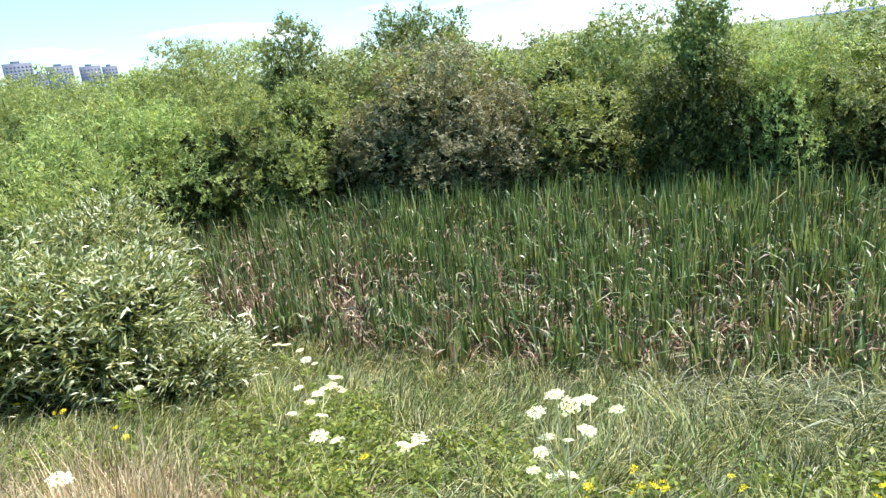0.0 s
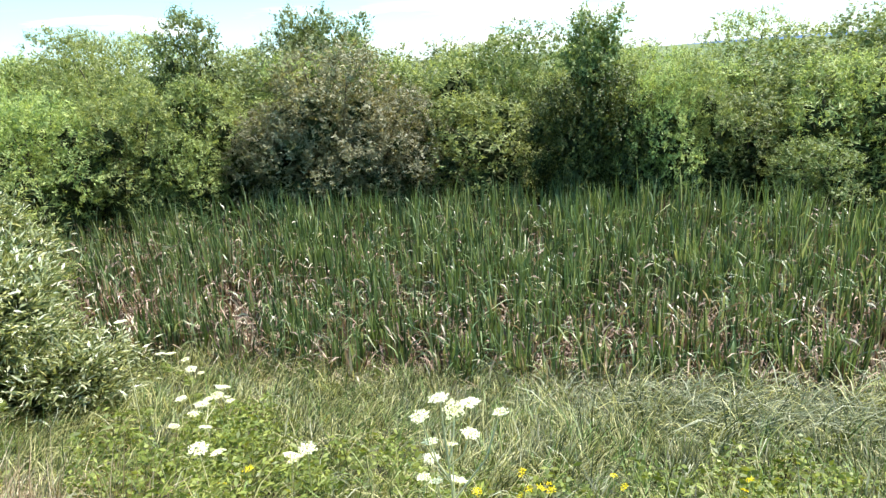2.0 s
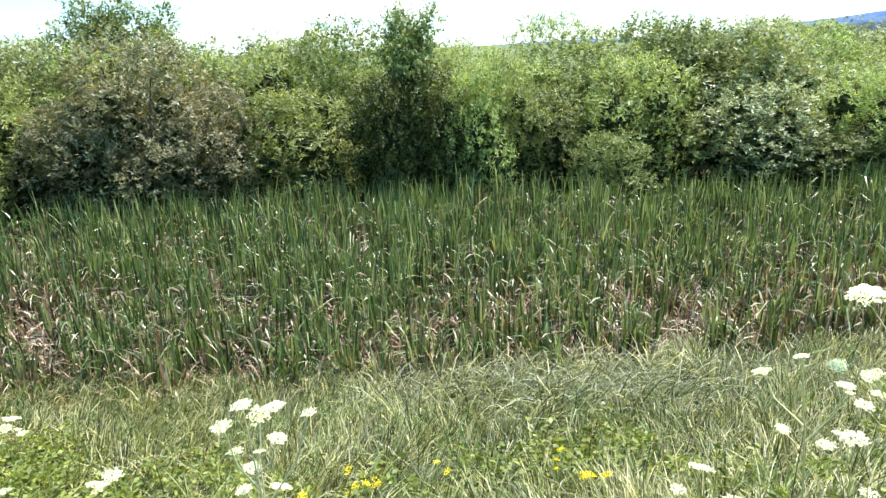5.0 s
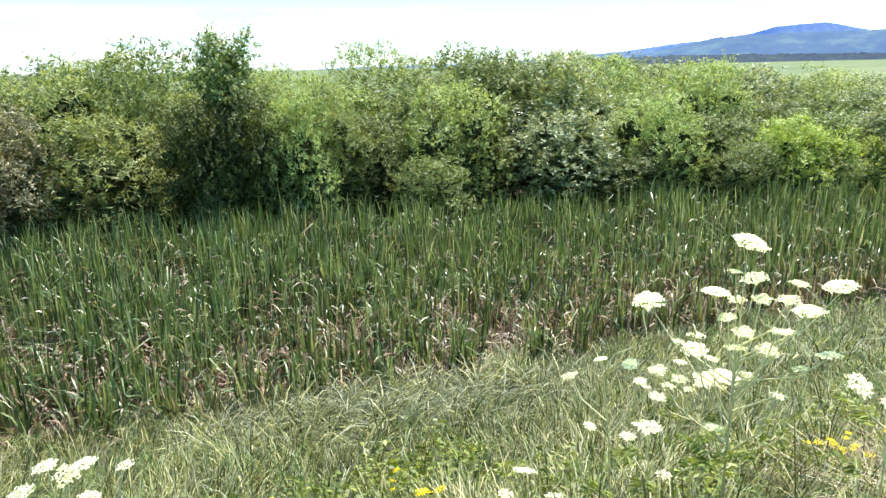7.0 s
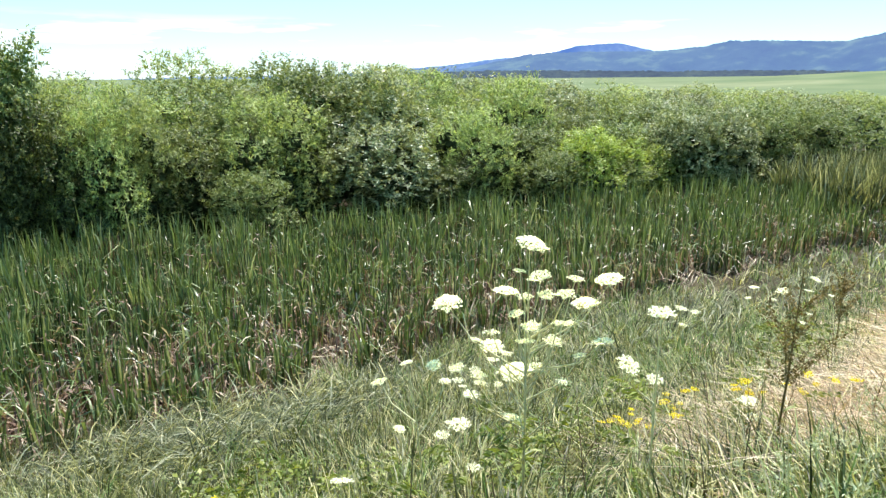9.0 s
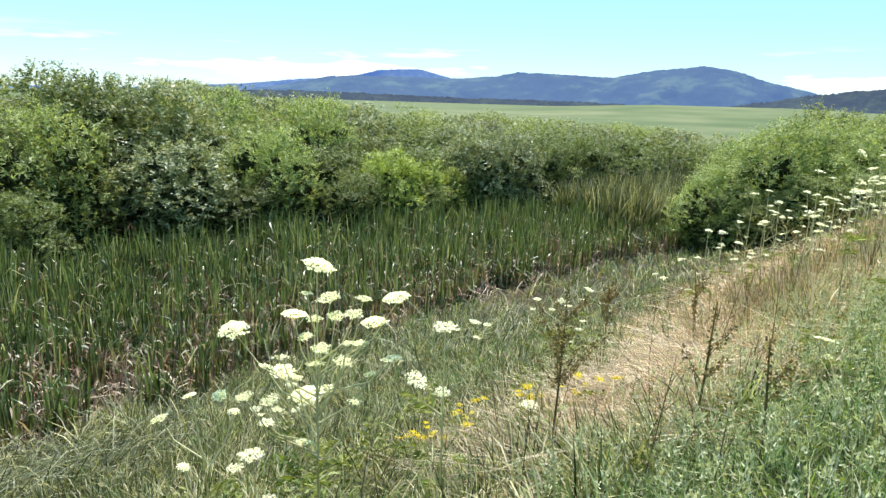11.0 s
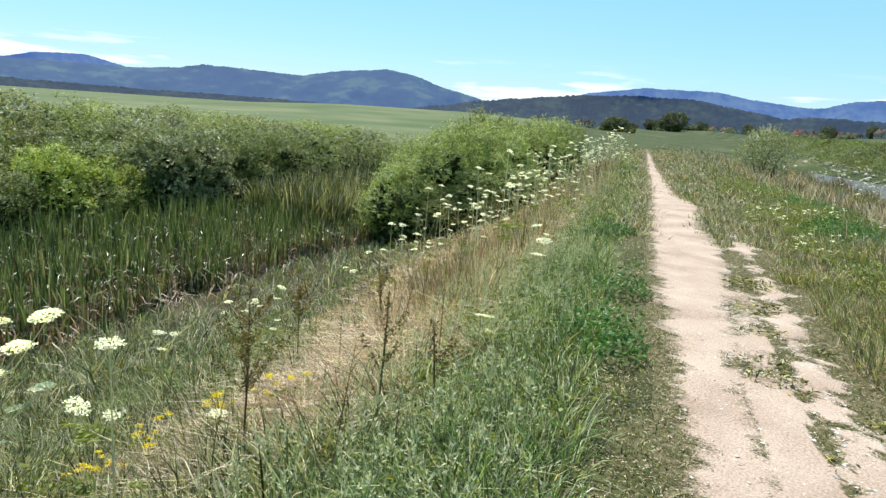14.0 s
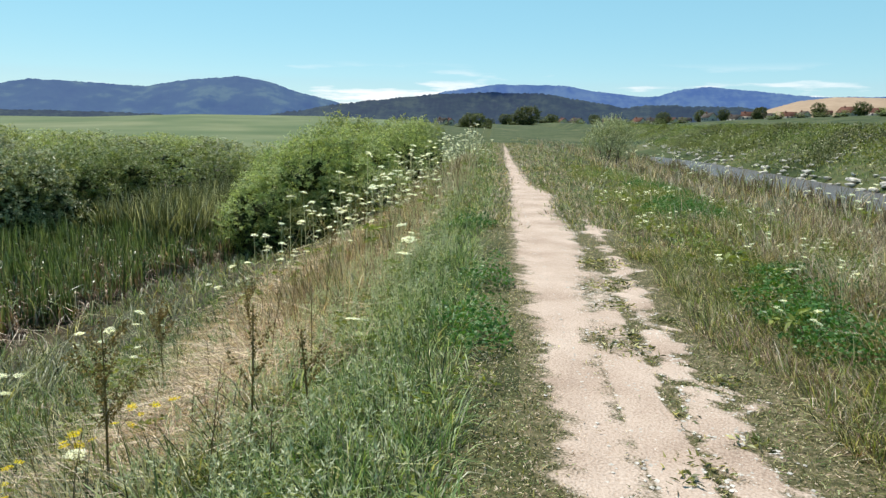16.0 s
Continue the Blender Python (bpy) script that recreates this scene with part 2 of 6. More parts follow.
# ---- ground ----
BANK_Y = [-4500, -60, -38, -31.5, -28, -23, -21.2, -20, -16.4, -15.2, -11, -7, -4.5, -3, -0.4, 0.3, 1.0, 2.0, 3.5, 5.5, 7.5, 9.0, 11.5, 14.5, 18, 60, 4500]
BANK_Z = [0.4, 0.4, 0.3, 1.45, 1.5, -0.55, -1.35, -2.3, -2.3, -1.5, -1.0, -0.45, -0.12, 0.0, 0.0, -0.08, -0.4, -0.95, -1.65, -2.4, -2.85, -3.0, -2.8, -2.55, -2.6, -2.7, -2.7]
RISE_AZ = [-180, -60, -30, -26, -18.4, -13, -6, -1, 3, 6, 14, 24, 36, 48, 60, 130, 142, 180]
RISE_UP = [3, 11, 11.5, 10.2, 6.8, 3.0, 1.5, 1.8, 2.5, 5.3, 6.8, 6.6, 2.9, 1.2, 0.6, 0, 14, 3]


def height(x, y):
    x, y = np.asarray(x, float), np.asarray(y, float)
    z = np.interp(y, BANK_Y, BANK_Z)
    r = np.hypot(x, y)
    az = np.degrees(np.arctan2(y, x))
    far = np.clip((r - 90) / np.interp(az, [-14, -6], [430, 270]), 0, 1)
    far = far * far * (3 - 2 * far)
    low = np.clip((r - 60) / 60, 0, 1)
    z = z * (1 - low) + low * np.where(y > 0, -2.7, np.maximum(z, -0.2))
    z = z + far * np.interp(az, RISE_AZ, RISE_UP)
    z = z + 0.05 * wave(x, y, 1.3, 1.0) * np.clip((np.abs(y + 1.2) - 1.2) / 1.0, 0, 1) * (r < 80)
    return z


def axis(lo, hi, step, far):
    """Even steps from lo to hi, then ever longer ones out to far."""
    mid = list(np.arange(lo, hi + 1e-6, step))
    d, out = step, []
    p = hi
    while p < far:
        d *= 1.14
        p += d
        out.append(p)
    d, p, back = step, lo, []
    while p > -far:
        d *= 1.14
        p -= d
        back.append(p)
    return np.array(back[::-1] + mid + out)


def build_ground():
    gx, gy = axis(-12, 40, 0.33, 4700), axis(-8, 18, 0.25, 4700)
    X, Y = np.meshgrid(gx, gy)
    Z = height(X, Y)
    nx, ny = len(gx), len(gy)
    i = np.arange(nx * ny).reshape(ny, nx)
    q = np.stack([i[:-1, :-1], i[:-1, 1:], i[1:, 1:], i[1:, :-1]], -1).reshape(-1, 4)
    cx = ((X[:-1, :-1] + X[1:, 1:]) / 2).ravel()
    cy = ((Y[:-1, :-1] + Y[1:, 1:]) / 2).ravel()
    r = np.hypot(cx, cy)
    az = np.degrees(np.arctan2(cy, cx))
    slot = np.zeros(len(q), int)
    slot[(cy < 0.1) & (cy > -12)] = 1
    slot[(cy > 9.3) & (cy < 30)] = 2
    slot[(r > 60)] = 3
    slot[(cy < -20) & (r <= 60)] = 3
    slot[(r > 75) & (az > 5) & (az < 100)] = 4
    me = mesh_of("ground", np.stack([X, Y, Z], -1), q, None, [M_SOIL, M_TURF, M_MUD, M_MEADOW, M_FIELD], slot, True)
    tagged(new("ground", me), "uneven grassy dike, slope and marsh floor running to the plain", "ground", kind="structure")


def bare(x, y):
    """Where feet and wheels keep the track bare: above 0."""
    left = np.interp(x, [-40, 3, 9, 14, 17, 29, 42, 60], [-0.82, -0.80, -0.76, -0.8, -0.9, -0.95, -1.08, -1.2])
    right = np.interp(x, [-40, 3.4, 5.2, 7.5, 9.5, 11, 13, 14.8, 16.5, 18, 20, 29, 42, 60], [-1.16, -1.15, -1.18, -1.36, -1.56, -1.6, -1.55, -1.68, -1.8, -1.5, -1.38, -1.32, -1.36, -1.42])
    rag = 0.07 * wave(x, y, 0.35, 3) + 0.06 * wave(x, y, 0.11, 5) + 0.035 * wave(x, y, 0.045, 9)
    main = np.minimum(left - y, y - right) + rag * 0.95 - np.interp(x, [24, 40, 60], [0, 0.05, 0.1]) * (1 + 0.6 * wave(x, y, 1.4, 6))
    l2 = np.interp(x, [-40, 4, 6, 8, 12, 14], [-1.42, -1.42, -1.5, -1.72, -1.85, -1.9])
    r2 = np.interp(x, [-40, 3.5, 5, 6, 9, 12, 14], [-1.9, -1.86, -1.82, -1.86, -2.06, -2.14, -2.15])
    second = np.minimum(l2 - y, y - r2) + rag * 2.2 + 0.05 * wave(x, y, 0.23, 14) - 0.06 - 0.12 * np.clip(wave(x, y, 1.3, 8), -0.3, 1) - np.interp(x, [4.5, 6, 9, 11.5, 13.5], [0, 0.05, 0.07, 0.04, 0.4])
    crown = np.minimum(right + 0.03 - y, y - l2 + 0.03) * 0.3 + 0.09 * wave(x, y, 0.5, 11) + 0.05 * wave(x, y, 0.14, 12) - np.interp(x, [4, 5.5, 8, 10], [-0.14, -0.02, 0.1, 0.28])
    return np.maximum(np.maximum(main, second), np.where((y < right) & (y > l2), crown, -1))


def path_mat():
    """Bare dirt that frays into trodden thatch, by the wear stored on the mesh."""
    m, t, n, l = node_mat("trodden_dirt")
    geo = n.new("ShaderNodeNewGeometry")

    def noise(scale, detail):
        x = n.new("ShaderNodeTexNoise")
        x.inputs["Scale"].default_value, x.inputs["Detail"].default_value = scale, detail
        l.new(geo.outputs["Position"], x.inputs["Vector"])
        return x

    def mixed(f, a, b, kind="FLOAT"):
        x = n.new("ShaderNodeMix")
        x.data_type = kind
        i = (2, 3) if kind == "FLOAT" else (6, 7)
        for sock, v in ((0, f), (i[0], a), (i[1], b)):
            if isinstance(v, float):
                x.inputs[sock].default_value = v
            else:
                l.new(v, x.inputs[sock])
        return x.outputs[0 if kind == "FLOAT" else 2]

    broad, mid, fine = noise(1.6, 5), noise(14, 4), noise(70, 4)
    dirt = ramp_node(n, [(0.36, (0.36, 0.262, 0.2)), (0.46, (0.485, 0.368, 0.29)), (0.54, (0.565, 0.44, 0.355)), (0.64, (0.66, 0.535, 0.445))])
    l.new(mixed(0.5, broad.outputs[0], fine.outputs[0]), dirt.inputs[0])
    thatch = ramp_node(n, [(0.36, (0.05, 0.052, 0.021)), (0.5, (0.12, 0.11, 0.052)), (0.64, (0.27, 0.22, 0.14))])
    l.new(mixed(0.55, mid.outputs[0], fine.outputs[0]), thatch.inputs[0])
    wear = n.new("ShaderNodeAttribute")
    wear.attribute_name = "wear"
    rag = n.new("ShaderNodeMath")
    rag.operation = "MULTIPLY_ADD"
    rag.inputs[1].default_value = 0.36
    l.new(mixed(0.5, mid.outputs[0], fine.outputs[0]), rag.inputs[0])
    l.new(wear.outputs["Fac"], rag.inputs[2])
    edge = n.new("ShaderNodeMapRange")
    edge.interpolation_type = "SMOOTHSTEP"
    edge.inputs[1].default_value, edge.inputs[2].default_value = 0.10, 0.26
    l.new(rag.outputs[0], edge.inputs[0])
    b = n.new("ShaderNodeBsdfPrincipled")
    b.inputs["Roughness"].default_value = 0.92
    b.inputs["Specular IOR Level"].default_value = 0.2
    l.new(mixed(edge.outputs[0], thatch.outputs[0], dirt.outputs[0], "RGBA"), b.inputs["Base Color"])
    bp = n.new("ShaderNodeBump")
    bp.inputs["Strength"].default_value, bp.inputs["Distance"].default_value = 0.65, 0.03
    l.new(mixed(0.6, mid.outputs[0], fine.outputs[0]), bp.inputs["Height"])
    l.new(bp.outputs[0], b.inputs["Normal"])
    out = n.new("ShaderNodeOutputMaterial")
    l.new(b.outputs[0], out.inputs[0])
    return m


def build_path():
    v, q, w, n = [], [], [], 0
    for x0, x1, st in ((-8, 14, 0.04), (14, 30, 0.08), (30, 60, 0.12)):
        gx, gy = np.arange(x0, x1 + 1e-6, st), np.arange(-2.55, -0.4, 0.05)
        X, Y = np.meshgrid(gx, gy)
        b = bare(X, Y)
        rim = np.clip(np.minimum(Y + 2.55, -0.45 - Y) / 0.2, 0, 1)
        Z = height(X, Y) + 0.012 * rim - 0.02 * (1 - rim) + np.clip(b * 0.2, -0.006, 0.004) + (0.003 * wave(X, Y, 0.14, 2) + 0.002 * wave(X, Y, 0.05, 4)) * np.clip((11 - X) / 4, 0, 1)
        # the wheel's groove along the bare track
        Z = Z - 0.007 * np.exp(-((Y + 1.0 - 0.02 * np.sin(X)) / 0.035) ** 2) * np.clip(b * 12, 0, 1) - 0.002 * np.clip(wave(X, Y * 2.2, 0.5, 7), 0, 1)
        i = np.arange(X.size).reshape(X.shape)
        v.append(np.stack([X, Y, Z], -1).reshape(-1, 3))
        q.append(np.stack([i[:-1, :-1], i[:-1, 1:], i[1:, 1:], i[1:, :-1]], -1).reshape(-1, 4) + n)
        w.append(b.ravel())
        n += X.size
    me = mesh_of("dirt_path", np.concatenate(v), np.concatenate(q), None, [path_mat()], None, True)
    me.attributes.new("wear", "FLOAT", "POINT").data.foreach_set("value", np.concatenate(w).astype(np.float32))
    tagged(new("dirt_path", me), "narrow pale trodden dirt path with a second wheel rut", "path", kind="structure")


build_ground()
build_path()


# ---- river ----
def build_river():
    m, t, n, l = node_mat("river_water")
    b = n.new("ShaderNodeBsdfPrincipled")
    b.inputs["Base Color"].default_value = (0.13, 0.12, 0.115, 1)
    b.inputs["Roughness"].default_value = 0.4
    b.inputs["Specular IOR Level"].default_value = 0.12
    geo = n.new("ShaderNodeNewGeometry")
    mp = n.new("ShaderNodeMapping")
    mp.inputs["Scale"].default_value = (0.5, 1.6, 1)
    tex = n.new("ShaderNodeTexNoise")
    tex.inputs["Scale"].default_value = 2.2
    tex.inputs["Detail"].default_value = 5
    bp = n.new("ShaderNodeBump")
    bp.inputs["Strength"].default_value = 0.8
    bp.inputs["Distance"].default_value = 0.08
    l.new(geo.outputs["Position"], mp.inputs[0])
    l.new(mp.outputs[0], tex.inputs["Vector"])
    l.new(tex.outputs[0], bp.inputs["Height"])
    l.new(bp.outputs[0], b.inputs["Normal"])
    out = n.new("ShaderNodeOutputMaterial")
    l.new(b.outputs[0], out.inputs[0])
    xs = np.arange(-60, 131, 1.0)
    ys = np.linspace(-22.5, -14.5, 9)
    X, Y = np.meshgrid(xs, ys)
    Z = -1.62 + 0.02 * wave(X, Y, 1.5, 2)
    i = np.arange(X.size).reshape(X.shape)
    q = np.stack([i[:-1, :-1], i[:-1, 1:], i[1:, 1:], i[1:, :-1]], -1).reshape(-1, 4)
    me = mesh_of("water", np.stack([X, Y, Z], -1), q, None, [m], None, True)
    tagged(new("water", me), "shallow rippled grey-blue river between stony banks", "river", kind="structure")


# ---- mountains ----
def ridge(name, label, dist, depth, crest, mat, rough=1.0, seed=0):
    """A wooded range: crest heights in degrees over azimuth, falling towards the plain in spurs."""
    az = np.arange(crest[0][0], crest[-1][0] + 1e-6, 0.12)
    el = np.interp(az, [c[0] for c in crest], [c[1] for c in crest])
    k = np.linspace(0, 1, 15)
    A, K = np.meshgrid(radians(1) * az, k)
    E = np.broadcast_to(el, A.shape)
    top = 1.55 + dist * np.tan(np.radians(E))
    u, w = A * dist / 260.0, K * depth / 260.0
    spur = wave(u, w * 0.4, 1.0, seed) * 0.5 + wave(u * 2.3, w, 1.0, seed + 1) * 0.25
    trees = rough * (rng.normal(0, 1, A.shape) * 1.1 + wave(A * dist, K * depth, 40, seed) * 1.6)
    R = dist - depth * K + spur * depth * 0.36 * K * (1 - K) * 4
    Z = (top + 10) * (1 - K) ** 1.15 - 10 + spur * 30 * K * (1 - K) * 4 * 0.6 + trees * (K < 0.97)
    V = np.stack([R * np.cos(A), R * np.sin(A), Z], -1)
    i = np.arange(A.size).reshape(A.shape)
    q = np.stack([i[:-1, :-1], i[:-1, 1:], i[1:, 1:], i[1:, :-1]], -1).reshape(-1, 4)
    tagged(new(name, mesh_of(name, V, q, None, [mat], None, True)), label, "mountains", kind="structure")


def build_mountains():
    # blue glow added to the wooded slopes to imitate haze over distance
    haze_glow = (0.10, 0.24, 0.78)
    far = rough_mat("far_forest_hazed", [(0.43, (0.02, 0.035, 0.03)), (0.57, (0.06, 0.085, 0.05))], 0.004, 0.03, bump=0, glow=(haze_glow, 0.42))
    mid = rough_mat("forest_slopes_hazed", [(0.36, (0.010, 0.022, 0.014)), (0.54, (0.022, 0.042, 0.022)), (0.62, (0.055, 0.085, 0.034))], 0.005, 0.016, bump=0, glow=(haze_glow, 0.28))
    near = rough_mat("dark_forest_hazed", [(0.43, (0.007, 0.014, 0.010)), (0.52, (0.014, 0.025, 0.015)), (0.6, (0.032, 0.045, 0.024))], 0.012, 0.06, bump=0, glow=(haze_glow, 0.09))
    gold = rough_mat("ripe_grain", [(0.38, (0.34, 0.24, 0.16)), (0.62, (0.43, 0.315, 0.22))], 0.01, 0.1, bump=0)
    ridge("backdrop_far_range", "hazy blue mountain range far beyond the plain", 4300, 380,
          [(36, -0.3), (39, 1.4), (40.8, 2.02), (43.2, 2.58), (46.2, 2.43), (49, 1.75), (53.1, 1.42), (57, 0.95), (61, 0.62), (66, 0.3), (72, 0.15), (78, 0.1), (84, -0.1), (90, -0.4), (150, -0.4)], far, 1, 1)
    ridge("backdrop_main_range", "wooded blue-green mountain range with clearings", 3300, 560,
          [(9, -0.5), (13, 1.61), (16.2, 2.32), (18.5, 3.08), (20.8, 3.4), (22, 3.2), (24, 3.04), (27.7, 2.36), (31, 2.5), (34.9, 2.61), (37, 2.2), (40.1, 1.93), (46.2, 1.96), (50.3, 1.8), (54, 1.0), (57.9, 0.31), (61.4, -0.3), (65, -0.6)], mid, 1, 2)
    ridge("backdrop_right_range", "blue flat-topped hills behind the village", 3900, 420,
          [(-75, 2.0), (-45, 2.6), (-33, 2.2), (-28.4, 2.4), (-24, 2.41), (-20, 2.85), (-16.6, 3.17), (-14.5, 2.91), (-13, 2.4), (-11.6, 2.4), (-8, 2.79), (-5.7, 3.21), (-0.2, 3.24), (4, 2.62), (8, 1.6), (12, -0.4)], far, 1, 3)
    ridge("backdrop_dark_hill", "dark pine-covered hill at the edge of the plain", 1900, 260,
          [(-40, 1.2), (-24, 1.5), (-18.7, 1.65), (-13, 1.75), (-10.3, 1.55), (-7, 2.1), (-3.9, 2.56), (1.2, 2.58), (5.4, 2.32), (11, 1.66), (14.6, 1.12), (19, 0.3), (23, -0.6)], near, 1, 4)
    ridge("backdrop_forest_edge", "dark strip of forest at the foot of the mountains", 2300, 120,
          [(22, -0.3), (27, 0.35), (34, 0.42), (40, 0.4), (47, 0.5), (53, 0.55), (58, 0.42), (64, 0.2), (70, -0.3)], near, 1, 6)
    ridge("backdrop_grain_hill", "ripe golden grain field on a hill", 1150, 420,
          [(-60, 2.6), (-34, 2.5), (-28.5, 2.32), (-25.4, 2.4), (-23, 2.1), (-21.1, 1.5), (-19.5, 0.5)], gold, 0.1, 5)


build_river()
build_mountains()

# ---- foliage materials ----
L_WILLOW = leaf_mat("willow_leaf", [(0.2, (0.09, 0.12, 0.043)), (0.5, (0.183, 0.222, 0.083)), (0.8, (0.335, 0.362, 0.15))], 0.42, 0.55, 0.2, size=0.9, vary=0.2, warm=(1.13, 1.1, 0.64))
L_ALDER = leaf_mat("alder_leaf", [(0.2, (0.06, 0.083, 0.028)), (0.5, (0.12, 0.15, 0.053)), (0.8, (0.23, 0.26, 0.115))], 0.4, 0.5, 0.22, size=0.9, vary=0.15, warm=(1.15, 1.1, 0.65))
# darker alder tone; in the thicket it paints one tree's shaded side
L_DARK = leaf_mat("dark_alder_leaf", [(0.2, (0.026, 0.036, 0.011)), (0.5, (0.058, 0.074, 0.023)), (0.8, (0.14, 0.16, 0.055))], 0.28, 0.5, 0.2, size=0.9)
L_GREY = leaf_mat("grey_willow_leaf", [(0.15, (0.08, 0.078, 0.044)), (0.5, (0.155, 0.148, 0.088)), (0.85, (0.31, 0.285, 0.19))], 0.28, 0.5, 0.3)
# palest stop: silvery leaf tone, and white glints painted on a few leaves
L_SILVER = leaf_mat("silver_leaf", [(0.2, (0.05, 0.068, 0.021)), (0.45, (0.145, 0.172, 0.062)), (0.7, (0.29, 0.31, 0.155)), (0.9, (0.64, 0.64, 0.52))], 0.32, 0.34, 0.45, 0.1)
L_PALE = leaf_mat("pale_willow_leaf", [(0.2, (0.085, 0.108, 0.05)), (0.5, (0.18, 0.21, 0.11)), (0.85, (0.38, 0.4, 0.28))], 0.32, 0.45, 0.3, size=0.9)
L_LIME = leaf_mat("lime_leaf", [(0.15, (0.12, 0.16, 0.035)), (0.5, (0.2, 0.25, 0.055)), (0.85, (0.31, 0.355, 0.1))], 0.4)
# palest stop paints sun glints as a few pale cattail blades
L_REED = leaf_mat("cattail_leaf", [(0.12, (0.02, 0.038, 0.014)), (0.42, (0.071, 0.12, 0.044)), (0.75, (0.158, 0.22, 0.088)), (0.95, (0.38, 0.41, 0.26))], 0.26, 0.36, 0.5, 0.15, size=0.9)
L_DEAD = leaf_mat("dead_leaf", [(0.15, (0.09, 0.055, 0.042)), (0.45, (0.23, 0.15, 0.12)), (0.72, (0.44, 0.32, 0.25)), (0.9, (0.78, 0.69, 0.56))], 0.15, 0.5, 0.3, 0.15)
# palest stop puts sunlit highlights into the colour of some blades
L_GRASS = leaf_mat("green_grass", [(0.14, (0.018, 0.024, 0.006)), (0.42, (0.072, 0.081, 0.02)), (0.64, (0.168, 0.174, 0.056)), (0.88, (0.48, 0.45, 0.25))], 0.36, 0.45, 0.26, 0.22)
L_LUSH = leaf_mat("lush_grass", [(0.14, (0.018, 0.036, 0.008)), (0.45, (0.076, 0.136, 0.033)), (0.72, (0.17, 0.242, 0.076)), (0.93, (0.5, 0.54, 0.34))], 0.4, 0.5, 0.24, 0.25)
L_SEDGE = leaf_mat("grey_sedge", [(0.12, (0.028, 0.038, 0.018)), (0.45, (0.084, 0.098, 0.05)), (0.72, (0.185, 0.2, 0.118)), (0.94, (0.46, 0.46, 0.36))], 0.32, 0.5, 0.26, 0.15)
L_STRAW = leaf_mat("straw", [(0.1, (0.24, 0.165, 0.105)), (0.5, (0.47, 0.36, 0.255)), (0.9, (0.74, 0.63, 0.5))], 0.24, 0.5, 0.3, 0.2)
L_WEED = leaf_mat("weed_leaf", [(0.1, (0.05, 0.075, 0.013)), (0.5, (0.125, 0.16, 0.03)), (0.9, (0.25, 0.275, 0.065))], 0.36)
L_CLOVER = leaf_mat("clover_leaf", [(0.1, (0.022, 0.07, 0.01)), (0.5, (0.045, 0.125, 0.02)), (0.9, (0.09, 0.18, 0.035))], 0.28)
L_PLUME = leaf_mat("pale_plume", [(0.1, (0.26, 0.29, 0.17)), (0.9, (0.58, 0.60, 0.43))], 0.3, 0.6, 0.2)
L_STEM = leaf_mat("flower_stem", [(0.1, (0.34, 0.35, 0.19)), (0.9, (0.66, 0.63, 0.44))], 0.2)
L_WHITE = leaf_mat("white_flower", [(0.1, (0.58, 0.57, 0.41)), (0.9, (0.80, 0.79, 0.66))], 0.45, 0.7, 0.2, warm=(1, 1, 0.92), vary=0.05)
L_CREAM = leaf_mat("green_white_flower", [(0.1, (0.50, 0.50, 0.33)), (0.9, (0.74, 0.73, 0.56))], 0.45, 0.7, 0.2, warm=(1, 1, 0.85), vary=0.05)
L_YELLOW = leaf_mat("yellow_flower", [(0.1, (0.60, 0.46, 0.01)), (0.9, (0.80, 0.68, 0.03))], 0.2, 0.6, 0.2)
L_DOCK = leaf_mat("dock_seed", [(0.1, (0.085, 0.068, 0.03)), (0.5, (0.165, 0.13, 0.055)), (0.9, (0.30, 0.22, 0.105))], 0.25, 0.7, 0.2)
L_SEED = leaf_mat("brown_seed", [(0.1, (0.10, 0.07, 0.035)), (0.9, (0.26, 0.19, 0.10))], 0.15, 0.7, 0.2)


# foliage filler coloured dark to imitate shade between the leaves
L_INNER_SHADE = rough_mat("inner_foliage_shade", [(0.35, (0.024, 0.029, 0.011)), (0.5, (0.052, 0.062, 0.023)), (0.65, (0.095, 0.108, 0.042))], 2.0, 22.0, bump=0.6)


# ---- shrubs and trees ----
def ball(level):
    bm = bmesh.new()
    bmesh.ops.create_icosphere(bm, subdivisions=level, radius=1.0)
    v = np.array([p.co[:] for p in bm.verts])
    f = np.array([[q.index for q in p.verts] for p in bm.faces])
    bm.free()
    return v, f


BALLS = {1: ball(1), 2: ball(2)}


# outline of a crown: radius over height, both as shares
PROFILES = {
    "dome": ((0, 0.12, 0.35, 0.6, 0.82, 1.0), (0.5, 0.78, 1.0, 0.95, 0.76, 0.5)),
    "round": ((0, 0.3, 0.5, 0.68, 0.85, 1.0), (0.25, 0.32, 0.5, 1.0, 0.95, 0.6)),
    "cone": ((0, 0.2, 0.5, 0.75, 0.9, 1.0), (0.8, 1.0, 0.85, 0.62, 0.38, 0.18)),
    }


